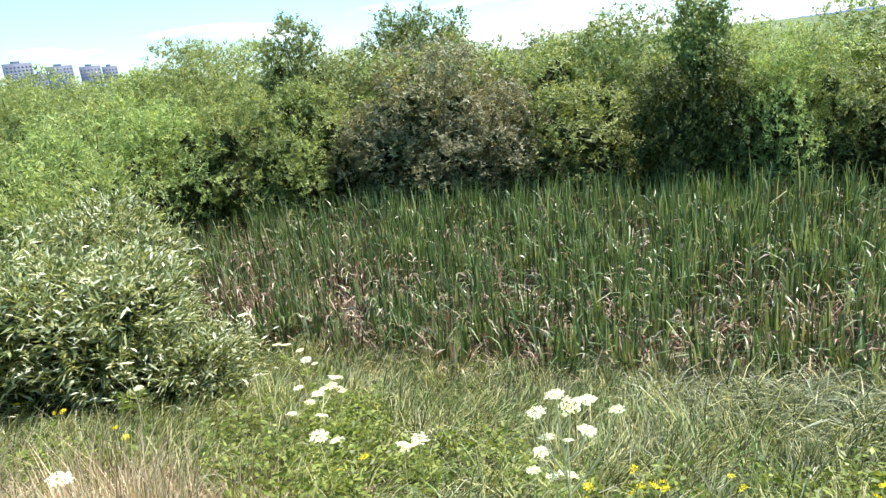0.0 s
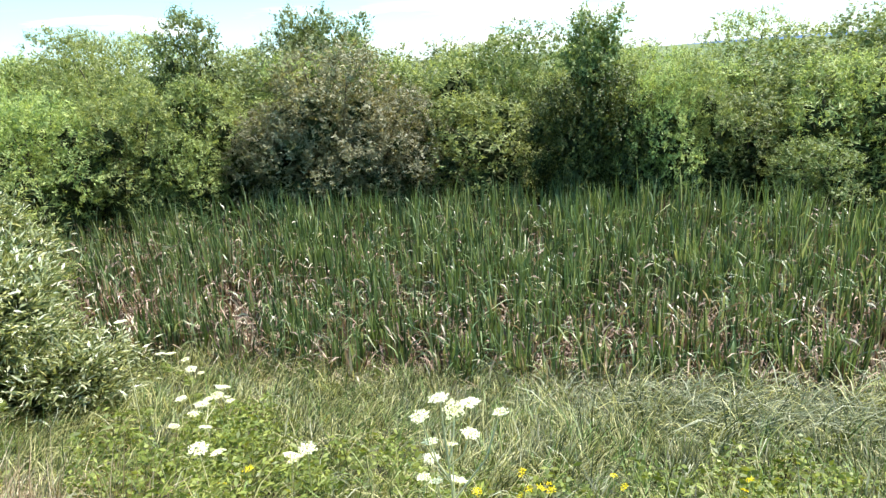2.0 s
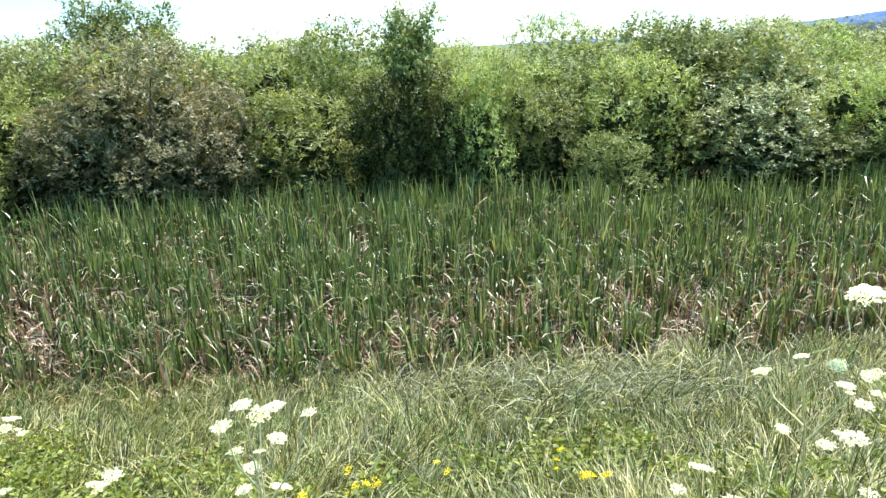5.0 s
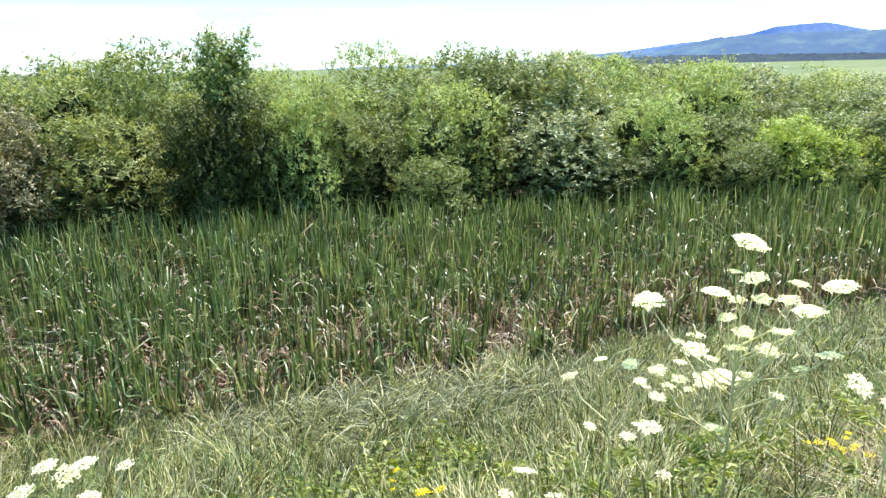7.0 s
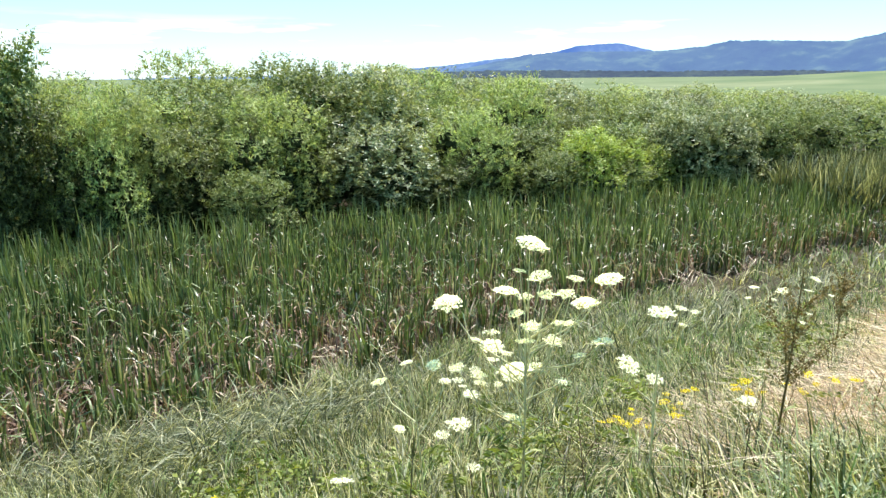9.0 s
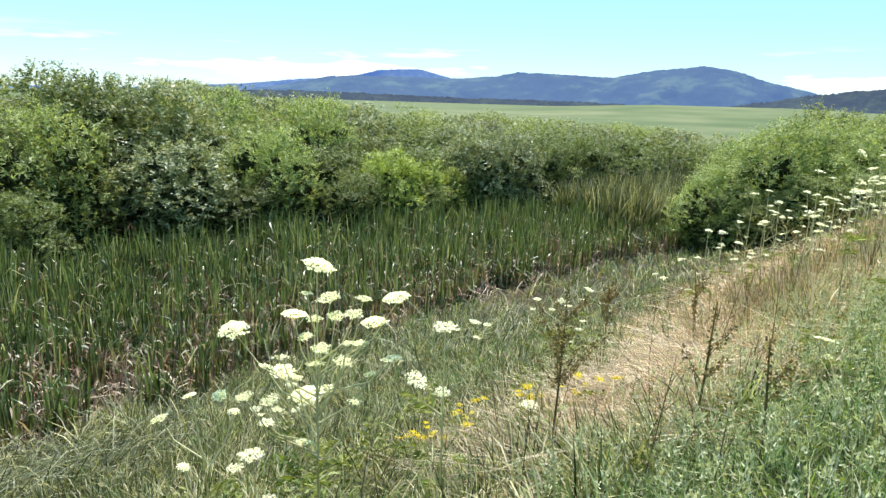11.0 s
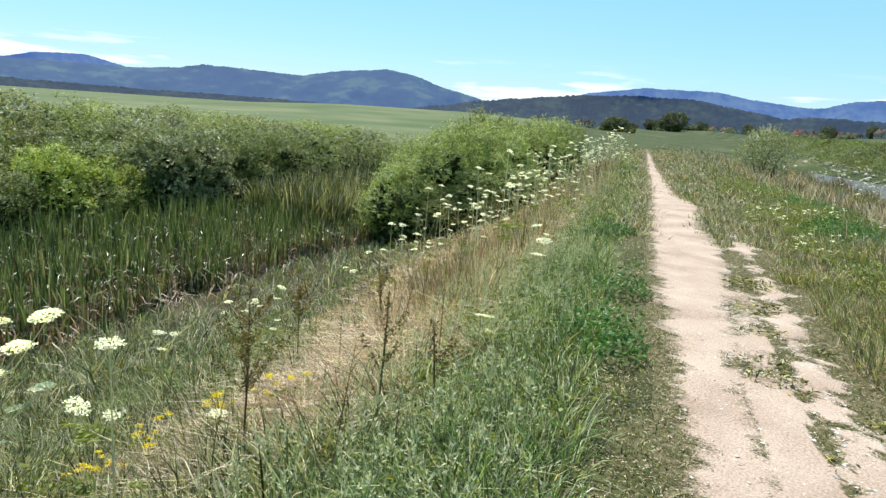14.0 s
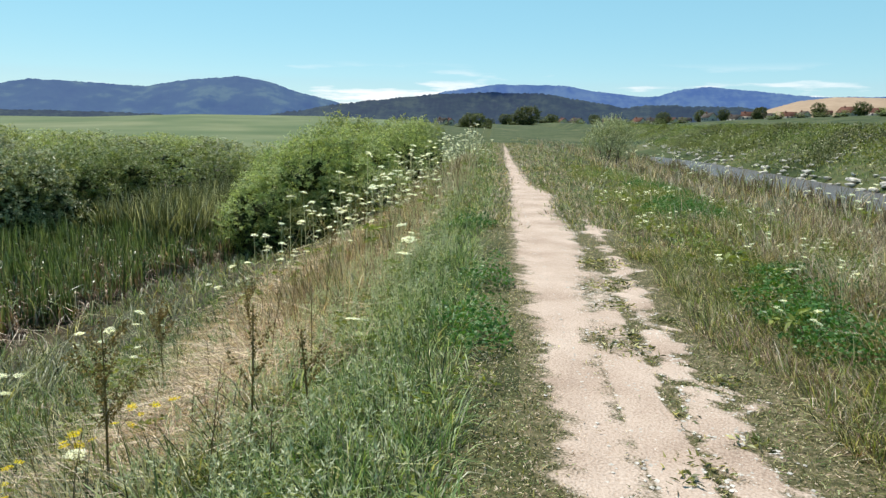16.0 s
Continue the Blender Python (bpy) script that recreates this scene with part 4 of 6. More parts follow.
def reed_front(x):
    return np.interp(x, [-16, -8, -5, -2.5, 0, 2, 3.5, 6, 14, 18, 24, 45], [11.5, 9.8, 9.2, 8.85, 8.7, 8.65, 8.8, 9.1, 9.4, 9.0, 7.8, 7.0])


def strawy(x, y):
    """How dry the sward is, 0 to 1."""
    band = np.exp(-((y - np.interp(x, [3, 4.5, 6, 9, 14, 20, 40], [2.4, 1.9, 1.9, 2.15, 2.6, 2.1, 0.8])) / np.interp(x, [3, 5, 9, 13, 20, 30], [0.8, 1.2, 1.5, 1.8, 1.5, 0.95])) ** 2) * np.clip((x - 3.5) / 2.2, 0, 1)
    corner = np.exp(-(((x + 3.4) / 1.6) ** 2 + ((y - 3.1) / 1.05) ** 2))
    right = (y < -1.9) * (0.62 * np.exp(-((y + 2.6) / 0.55) ** 2) * (0.65 + 0.4 * wave(x, y, 1.6, 31)) + 0.34 * (0.5 + 0.5 * wave(x, y, 1.1, 33)) + 0.8 * np.exp(-((y + 8.2) / 2.4) ** 2))
    band = band * np.clip(0.9 + 0.5 * wave(x, y, 1.1, 41), 0.25, 1.0)
    corner = np.maximum(corner, 0.22 * np.exp(-(((x - 3.3) / 1.0) ** 2 + ((y - 1.5) / 0.6) ** 2)) * (0.6 + 0.6 * wave(x, y, 0.5, 43)))
    return np.clip(np.maximum(np.maximum(band, corner), right) + 0.18 * wave(x, y, 0.7, 17), 0, 1)


WEEDY = [(-2.9, 5.4, 0.75), (-2.2, 4.6, 0.7), (-3.4, 6.3, 0.7), (-3.2, 4.5, 0.65), (-1.6, 5.4, 0.6), (-2.6, 3.8, 0.5), (1.7, 5.2, 0.6), (2.4, 5.5, 0.6), (1.1, 4.9, 0.45), (-4.2, 5.3, 0.6), (-4.9, 3.9, 0.6), (4.5, 3.7, 0.4), (0.2, 4.7, 0.4), (-0.7, 4.6, 0.4), (2.9, 4.6, 0.45), (3.6, 3.4, 0.35), (5.6, 4.2, 0.4), (6.6, 3.4, 0.4), (8.0, 3.8, 0.5)]


def weedy(x, y):
    """Where broad leaves keep the grass down, 0 to 1."""
    k = np.zeros(np.shape(x))
    for a, b, r in WEEDY:
        k = np.maximum(k, np.clip(1.3 - np.hypot(x - a, y - b) / r, 0, 1))
    return k


def sedgy(x, y):
    return np.clip(np.exp(-(((x - 2.0) / 2.0) ** 2 + ((y - 7.7) / 0.8) ** 2)) + 0.25 * np.exp(-(((x - 13) / 6) ** 2 + ((y - 7.2) / 1.6) ** 2)), 0, 1)


def build_grass():
    slope = np.concatenate([scatter(9500, -9, 12, 0.9, 9.3), scatter(7000, 12, 50, 0.8, 8.5)])
    slope = cut_far(slope[slope[:, 1] < reed_front(slope[:, 0]) + 0.15], 10)
    slope = thin(slope, 1 - 0.85 * weedy(slope[:, 0], slope[:, 1]))
    dry, sed = strawy(slope[:, 0], slope[:, 1]), sedgy(slope[:, 0], slope[:, 1])
    u = rng.uniform(0, 1, len(slope))
    is_dry, is_sed = u < dry * 1.35, rng.uniform(0.08, 0.8, len(slope)) < sed * 1.3
    fresh = (slope[:, 1] > 3.0) & (rng.uniform(5.5, 8.5, len(slope)) < slope[:, 0])
    tufts("meadow_grass", "fresh light green grass between the straw and the reeds", "grass", slope[~is_dry & ~is_sed & fresh], [L_LUSH, L_LUSH, L_GRASS, L_SEDGE, L_GRASS], (0.2, 0.5), (0.006, 0.012), 19, 0.075, (0.05, 0.4), (0.2, 1.0))
    tufts("slope_grass", "long green grass tussocks on the slope of the dike", "grass", slope[~is_dry & ~is_sed & ~fresh], [L_GRASS, L_GRASS, L_GRASS, L_GRASS, L_LUSH, L_SEDGE], (0.22, 0.56), (0.007, 0.014), 17, 0.065, (0.05, 0.4), (0.2, 1.0))
    tufts("sedge", "pale grey-green sedge bent over by the wind", "sedge", slope[is_sed], [L_SEDGE, L_SEDGE, L_SEDGE, L_GRASS], (0.4, 0.85), (0.011, 0.02), 13, 0.1, (0.05, 0.35), (0.4, 1.2), -0.5)
    tufts("dry_grass", "straw-coloured dry grass on the shoulder of the dike", "grass", slope[is_dry], [L_STRAW, L_STRAW, L_STRAW, L_STRAW, L_GRASS], (0.15, 0.42), (0.005, 0.010), 14, 0.1, (0.2, 1.0), (0.1, 0.9), segs=2)
    tall = scatter(1500, 7.0, 30, 0.2, 2.9)
    tall = tall[np.abs(tall[:, 1] - np.interp(tall[:, 0], [8, 14, 30], [1.65, 1.35, 0.85])) < 0.9 * rng.uniform(0.3, 1.0, len(tall))]
    tall = np.concatenate([tall, np.column_stack([rng.normal(-3.5, 0.9, 70), rng.normal(3.1, 0.5, 70)])])
    tufts("tall_dry_grass", "tall standing brown and straw-coloured dry stems on the dike", "grass", tall, [L_STRAW, L_STRAW, L_STRAW, L_SEED, L_GRASS], (0.45, 0.95), (0.005, 0.009), 12, 0.12, (0.02, 0.3), (0.0, 0.4), segs=2)
    # tangled old stems arching round the docks
    old = np.column_stack([rng.uniform(4.0, 8.5, 330), rng.normal(0, 0.5, 330)])
    old[:, 1] += np.interp(old[:, 0], [3.4, 5, 8.5], [1.9, 1.75, 2.1])
    tufts("arching_straw", "tangled arching straw stems round the dock stalks", "grass", old, [L_STRAW, L_GRASS, L_DEAD, L_SEED], (0.3, 0.75), (0.004, 0.008), 11, 0.1, (0.15, 0.9), (0.3, 1.6), segs=4)
    # tall grass at the foot of the slope, running into the reeds
    foot = scatter(2600, -5, 26, 6.5, 10)
    foot = cut_far(foot[np.abs(foot[:, 1] - reed_front(foot[:, 0]) + 0.35) < 0.5], 9)
    tufts("foot_grass", "tall rank grass along the edge of the reeds", "grass", foot, [L_GRASS, L_SEDGE, L_LUSH, L_DEAD], (0.25, 0.55), (0.007, 0.013), 12, 0.1, (0.05, 0.35), (0.2, 0.9))
    # matted straw lying flat
    mat = scatter(185000, 2.6, 24, 0.5, 5.6)
    mat = cut_far(thin(mat, strawy(mat[:, 0], mat[:, 1]) ** 1.4), 8)
    n = len(mat)
    base = np.column_stack([mat, height(mat[:, 0], mat[:, 1]) + rng.uniform(0.02, 0.16, n)])
    d = np.column_stack([rng.normal(0, 1, (n, 2)), rng.normal(0, 0.22, n) - 0.15])
    k = np.clip(radius(mat) / 7, 1, 3)
    heap = Heap()
    heap.add(*leaves(base, d, rng.uniform(0.15, 0.45, n), rng.uniform(0.006, 0.011, n) * k, 0.02))
    tagged(new("matted_straw", heap.mesh("matted_straw", [L_STRAW])), "matted flat-lying straw on the slope", "straw", kind="stuff")
    # undergrowth between the tussocks
    under = np.concatenate([scatter(26000, -9, 12, 0.6, 9.4), scatter(9000, 12, 45, 0.6, 8.5)])
    under = cut_far(thin(under[under[:, 1] < reed_front(under[:, 0])], 1), 7)
    under = thin(under, 1 - strawy(under[:, 0], under[:, 1]))
    grass("undergrowth", "short green grass between the tussocks", "grass", under, L_GRASS, (0.1, 0.3), (0.004, 0.009), (0.1, 0.7), 0.4)
    # the shoulder: lush, blue-green, seeding
    sh = np.concatenate([scatter(900, -9, 1.6, 0.15, 1.2), scatter(4000, 1.6, 12, -0.25, 1.4), scatter(7500, 12, 60, -0.42, 1.3)])
    sh = cut_far(thin(sh, 1 - 1.0 * strawy(sh[:, 0], sh[:, 1])), 7)
    tufts("lush_grass", "deep green tall grass on the dike's shoulder", "grass", sh, [L_LUSH, L_LUSH, L_LUSH, L_LUSH, L_GRASS, L_SEDGE], (0.1, 0.3), (0.005, 0.010), 15, 0.1, (0.05, 0.8), (0.1, 1.1), segs=2, pulled=0.2)
    seed = np.concatenate([scatter(700, 2.0, 9, 0.0, 1.5), scatter(500, 9, 22, 0.1, 1.6)])
    n = len(seed)
    base = np.column_stack([seed, height(seed[:, 0], seed[:, 1])])
    tall = rng.uniform(0.28, 0.5, n)
    tip = base + np.column_stack([rng.normal(0, 0.06, (n, 2)), tall])
    heap = Heap()
    rep = np.repeat(np.arange(n), 20)
    f = rng.uniform(0, 1, n * 20)
    off = rng.normal(0, 1, (n * 20, 3)) * (0.02 * (1.1 - f))[:, None]
    heap.add(*leaflets(tip[rep] + off - np.array([0, 0, 1]) * (0.11 * (1 - f))[:, None], off + np.array([0, 0, 0.02]), 0.026, 0.008))
    for a, b in zip(base, tip):
        heap.add(*tube([a, (a * 0.5 + b * 0.5) + np.array([0, 0, 0.02]), b], 0.0016, 3))
    tagged(new("seeding_grass", heap.mesh("seeding_grass", [L_PLUME])), "pale feathery seed heads over the shoulder grass", "grass", kind="stuff")
    # short turf beside and between the ruts
    turf = np.concatenate([scatter(26000, -8, 2.4, -3.0, 0.5), scatter(45000, 2.4, 6.5, -2.4, -0.2), scatter(45000, 6.5, 12, -3.0, -0.3), scatter(45000, 12, 60, -4.0, -0.3)])
    turf = cut_far(turf, 6)
    b = bare(turf[:, 0], turf[:, 1])
    turf = turf[(b < -0.03) | (rng.uniform(0, 1, len(b)) < np.interp(b, [-0.03, 0.0, 0.03, 0.07], [0.6, 0.35, 0.12, 0.0]))]
    pale = rng.uniform(0, 1, len(turf)) < 0.28 + 0.25 * wave(turf[:, 0], turf[:, 1], 0.8, 12)
    grass("path_turf", "short trodden green turf beside the path", "grass", turf[~pale], L_GRASS, (0.02, 0.075), (0.004, 0.008), (0.1, 1.0), 0.6)
    grass("path_dry_turf", "short brownish turf along the path", "grass", turf[pale], L_STRAW, (0.015, 0.055), (0.003, 0.007), (0.1, 1.1), 0.6)
    # trodden leaves and bits of straw lying on the turf and over the path's edges
    p = np.concatenate([scatter(7000, -3, 2.4, -2.45, 0.2), scatter(26000, 2.4, 6, -2.45, -0.15), scatter(20000, 6, 13, -2.6, -0.15)])
    b = bare(p[:, 0], p[:, 1])
    p = p[rng.uniform(0, 1, len(b)) < np.interp(b, [-0.1, -0.02, 0.02, 0.07, 0.12], [0.75, 0.6, 0.25, 0.03, 0.004])]
    n = len(p)
    z = height(p[:, 0], p[:, 1]) + np.clip(bare(p[:, 0], p[:, 1]) * 0.3, 0, 0.014) + rng.uniform(0.004, 0.022, n)
    d = np.column_stack([rng.normal(0, 1, (n, 2)), rng.normal(0, 0.2, n)])
    face = np.column_stack([rng.normal(0, 0.35, (n, 2)), np.ones(n)])
    heap = Heap()
    kind = rng.uniform(0, 1, n)
    for k, (lo, hi) in enumerate(((0, 0.45), (0.45, 0.62), (0.62, 0.85), (0.85, 1))):
        m = (kind >= lo) & (kind < hi)
        v, q, t = leaflets(np.column_stack([p, z])[m], d[m], rng.uniform(0.012, 0.032, m.sum()), rng.uniform(0.004, 0.010, m.sum()), face[m])
        heap.add(v, q, t, slot=k)
    tagged(new("turf_litter", heap.mesh("turf_litter", [L_GRASS, L_LUSH, L_STRAW, L_SEED])), "trodden leaves and straw bits beside the path", "litter", kind="stuff")
    # low grass along the far part of the track
    p = np.concatenate([scatter(1500, 11, 26, -3.6, -1.5), scatter(1300, 26, 60, -4.5, -1.4), scatter(700, 11, 26, -0.75, 0.3), scatter(700, 26, 60, -0.8, 0.4)])
    p = p[bare(p[:, 0], p[:, 1]) < -0.03]
    tufts("track_grass", "low mixed green and brownish grass along the track", "grass", p, [L_GRASS, L_LUSH, L_GRASS, L_STRAW, L_WEED], (0.07, 0.2), (0.006, 0.012), 22, 0.22, (0.1, 0.9), (0.1, 0.8), segs=2)
    # the verge towards the river
    verge = np.concatenate([scatter(1300, -9, 2.5, -8, -2.0), scatter(2500, 2.5, 9, -4.0, -2.0), scatter(6000, 2.5, 14, -9, -2.1), scatter(20000, 14, 80, -15.2, -2.0)])
    edge = -2.15 - 0.22 * wave(verge[:, 0], verge[:, 1], 0.9, 5)
    verge = cut_far(verge[verge[:, 1] < edge], 8)
    low = verge[:, 1] > -3.4 + 0.4 * wave(verge[:, 0], verge[:, 1], 1.2, 15)
    v1 = rng.uniform(0, 1, len(verge)) < strawy(verge[:, 0], verge[:, 1])
    tufts("verge_grass", "low weedy grass beside the path", "grass", verge[low & ~v1], [L_GRASS, L_WEED, L_GRASS], (0.08, 0.24), (0.005, 0.009), 16, 0.12, (0.1, 0.7), (0.1, 0.8), segs=2)
    tufts("verge_dry_grass", "low brown dry grass beside the path", "grass", verge[low & v1], [L_SEED, L_DEAD, L_GRASS, L_STRAW], (0.06, 0.22), (0.004, 0.007), 18, 0.12, (0.1, 0.7), (0.1, 0.8), segs=2)
    tufts("river_grass", "tall green weedy grass towards the river", "grass", verge[~low & ~v1], [L_GRASS, L_WEED, L_GRASS, L_LUSH], (0.09, 0.32), (0.006, 0.011), 14, 0.12, segs=2)
    tufts("river_dry_grass", "tall straw-coloured dry grass towards the river", "grass", verge[~low & v1], [L_STRAW, L_STRAW, L_SEED, L_DEAD, L_GRASS], (0.25, 0.68), (0.004, 0.008), 14, 0.14, (0.05, 0.5), (0.05, 0.6), segs=2)
    brink = scatter(900, 12, 70, -15.0, -9.5)
    brink = cut_far(thin(brink, 0.55 + 0.5 * wave(brink[:, 0], brink[:, 1], 2.2, 71)), 18)
    tufts("river_edge_grass", "tall reddish dry grass on the brink of the river", "grass", brink, [L_STRAW, L_SEED, L_DEAD, L_SEED, L_GRASS], (0.45, 1.05), (0.007, 0.013), 26, 0.2, (0.02, 0.35), (0.05, 0.5), segs=2)
    rough = np.concatenate([scatter(330, 22, 90, -32.5, -22.2), scatter(110, 90, 170, -33, -22.2)])
    heap = Heap()
    for x, y in rough:
        n = int(rng.integers(140, 330))
        q = rng.normal(0, 0.9, (n, 2)) * rng.uniform(0.6, 1.6) + (x, y)
        z = height(q[:, 0], q[:, 1]) + rng.uniform(0.05, 0.75, n) * rng.uniform(0.5, 1.0)
        heap.add(*leaflets(np.column_stack([q, z]), rng.normal(0, 1, (n, 3)) + np.array([0, 0, 0.9]), 0.2, 0.075), slot=int(rng.integers(0, 5)))
    tagged(new("bank_weeds", heap.mesh("bank_weeds", [L_WEED, L_LUSH, L_ALDER, L_DARK, L_SEDGE])), "tall leafy weeds on the far river bank", "weeds", kind="stuff")
    far_bank = scatter(1900, 18, 150, -34, -21.3)
    tufts("bank_grass", "green grass on the far bank of the river", "grass", far_bank, [L_GRASS, L_LUSH, L_WEED, L_GRASS, L_SEDGE], (0.15, 0.42), (0.008, 0.018), 34, 0.9, (0.1, 0.9), (0.1, 0.9))


build_grass()


# ---- broad-leaved weeds ----
def weeds(name, label, category, spots, mat, leaf, wide, tall, per):
    """Low leafy patches: spots of x, y, radius."""
    heap = Heap()
    for x, y, r in spots:
        n = int(per * r * r)
        a, d = rng.uniform(0, 2 * np.pi, n), r * np.sqrt(rng.uniform(0, 1, n))
        px, py = x + d * np.cos(a), y + d * np.sin(a)
        lump = 0.6 + 0.4 * wave(px, py, 0.2, 3)
        pz = height(px, py) + tall * rng.uniform(0.1, 1.0, n) * (1 - 0.6 * (d / r) ** 2) * lump
        way = rng.normal(0, 1, (n, 3))
        way[:, 2] = np.abs(way[:, 2]) * 0.4
        heap.add(*leaves(np.column_stack([px, py, pz]), way, leaf * rng.uniform(0.6, 1.3, n), wide * rng.uniform(0.6, 1.2, n)))
    return tagged(new(name, heap.mesh(name, [mat])), label, category, kind="stuff")


weeds("clover_patch", "bright green leafy clover patch", "clover", [(5.5, -2.9, 0.4), (6.1, -3.05, 0.5), (6.6, -3.3, 0.75), (7.6, -3.7, 0.7), (13.6, -4.0, 0.8), (5.8, -0.25, 0.32), (5.4, -0.35, 0.25), (7.3, -0.35, 0.3), (11.2, -0.1, 0.4), (15.5, -4.6, 0.9), (20, -5, 1.0)], L_CLOVER, 0.036, 0.028, 0.42, 6000)
weeds("leafy_weeds", "yellow-green leafy weeds in the grass", "weeds", WEEDY, L_WEED, 0.075, 0.036, 0.75, 2300)
weeds("shoulder_herbs", "mixed green herbs on the dike's shoulder", "weeds", [(3.4, 0.35, 0.4), (4.2, 0.1, 0.3), (4.7, 0.75, 0.35), (5.3, 0.35, 0.35), (3.2, -0.1, 0.3), (6.2, 0.5, 0.4), (7.0, 0.6, 0.35), (8.2, 0.2, 0.4), (9.5, 0.3, 0.45), (3.9, 1.3, 0.3), (10.8, 0.6, 0.4), (4.6, -0.3, 0.2), (12.5, 0.3, 0.5), (15, 0.4, 0.6)], L_WEED, 0.05, 0.02, 0.34, 1500)
_g = np.random.default_rng(77)
weeds("feathery_herbs", "fine feathery green herbs between the grass", "weeds", [(2.4 + 7.5 * u * u, y, r) for u, y, r in zip(_g.uniform(0, 1, 60), _g.uniform(-0.1, 1.5, 60), _g.uniform(0.12, 0.34, 60))], L_LUSH, 0.04, 0.012, 0.3, 2600)
weeds("verge_weeds", "low leafy green weeds in the verge", "weeds", [(5.2, -3.6, 0.4), (6.8, -2.75, 0.35), (8.3, -3.0, 0.5), (9.6, -3.5, 0.6), (8.9, -4.6, 0.6), (11.0, -3.2, 0.5), (12.0, -4.4, 0.7), (14.2, -3.4, 0.6), (16.5, -3.6, 0.7), (18.5, -4.4, 0.8), (10.4, -5.8, 0.7), (13.5, -6.4, 0.8), (22, -3.6, 0.9), (26, -4.0, 1.0), (7.4, -5.2, 0.6)] + [(3.8 + 24 * u * u, y, r) for u, y, r in zip(_g.uniform(0, 1, 60), _g.uniform(-5.9, -3.0, 60), _g.uniform(0.25, 0.6, 60))], L_WEED, 0.055, 0.026, 0.36, 1500)
weeds("verge_herbs", "deep green leafy herbs in the verge", "weeds", [(3.8 + 26 * u * u, y, r) for u, y, r in zip(_g.uniform(0, 1, 50), _g.uniform(-6.2, -2.9, 50), _g.uniform(0.2, 0.55, 50))], L_LUSH, 0.05, 0.018, 0.34, 1800)
weeds("path_weeds", "flat green rosettes growing in the path", "weeds", [(5.4, -1.42, 0.2), (5.75, -1.38, 0.16), (3.75, -1.4, 0.16), (3.6, -1.28, 0.1), (4.35, -1.5, 0.08), (7.4, -1.62, 0.25), (6.6, -1.5, 0.18), (4.0, -1.75, 0.1), (8.5, -1.7, 0.3), (6.2, -1.9, 0.12), (4.9, -1.9, 0.14)], L_GRASS, 0.06, 0.018, 0.05, 2600)


# ---- umbellifers ----
def umbel_mesh(name, r, rays, per, mat, seed, dome=0.3, gap=1.2, puff=0.45):
    """A flat-domed flower head on spreading rays; the foot of the rays is at the origin."""
    g = np.random.default_rng(seed)
    heap = Heap()
    k = np.arange(rays) + 0.5
    d, a = r * np.sqrt(k / rays), k * 2.39996
    tip = np.column_stack([d * np.cos(a), d * np.sin(a), r * 0.5 + dome * r * (1 - (d / r) ** 2)]) + g.normal(0, r * 0.03, (rays, 3))
    for e in tip[::2]:
        v, q = tube([(0, 0, 0), e * np.array([0.45, 0.45, 0.6]), e], r * 0.014, 3)
        heap.add(v, q, slot=1)
    n = rays * per
    rep = np.repeat(np.arange(rays), per)
    s = r * gap / math.sqrt(rays)
    off = g.normal(0, 1, (n, 3))
    off /= np.linalg.norm(off, axis=1, keepdims=True)
    off[:, 2] = np.abs(off[:, 2]) * puff
    pos = tip[rep] + off * s * g.uniform(0.3, 1.0, (n, 1))
    way = off + np.array([0, 0, 0.15]) + g.normal(0, 0.35, (n, 3))
    way[:, 2] *= 0.3
    v, q = leaves(pos, way, s * g.uniform(0.75, 1.15, n), s * g.uniform(0.75, 1.1, n), 0.05)
    heap.add(v, q, slot=0)
    return heap.mesh(name, [mat, L_STEM])


UMBELS = [umbel_mesh("umbel", 0.074, 34, 16, L_WHITE, 1, 0.38, 1.02), umbel_mesh("umbel", 0.064, 28, 15, L_WHITE, 2, 0.32, 1.0), umbel_mesh("umbel", 0.062, 20, 12, L_CREAM, 3, 0.12, 0.9),
          umbel_mesh("umbel", 0.075, 10, 7, L_WHITE, 4), umbel_mesh("umbel", 0.06, 8, 6, L_CREAM, 5),
          umbel_mesh("umbel", 0.078, 26, 11, L_WHITE, 6, 0.1, 0.85, 0.2), umbel_mesh("umbel", 0.066, 20, 10, L_WHITE, 7, 0.06, 0.8, 0.2)]


def feather_mesh(seed, n, leaf, wide):
    """One divided leaf along +x."""
    g = np.random.default_rng(seed)
    heap = Heap()
    heap.add(*tube([(0, 0, 0), (0.13, 0, 0.05), (0.26, 0, 0.03)], [0.003, 0.002, 0.001], 3))
    f = g.uniform(0.25, 1.0, n)
    pos = np.column_stack([0.26 * f, np.zeros(n), 0.06 * np.sin(f * 2.6)])
    heap.add(*leaves(pos, np.column_stack([g.uniform(0, 0.7, n), g.choice([-1, 1], n) * g.uniform(0.6, 1, n), g.normal(0, 0.25, n)]), leaf * (1.3 - f), wide))
    return heap.mesh("leaf", [L_WEED])


FEATHERS = [feather_mesh(1, 40, 0.11, 0.014), feather_mesh(2, 12, 0.14, 0.03)]


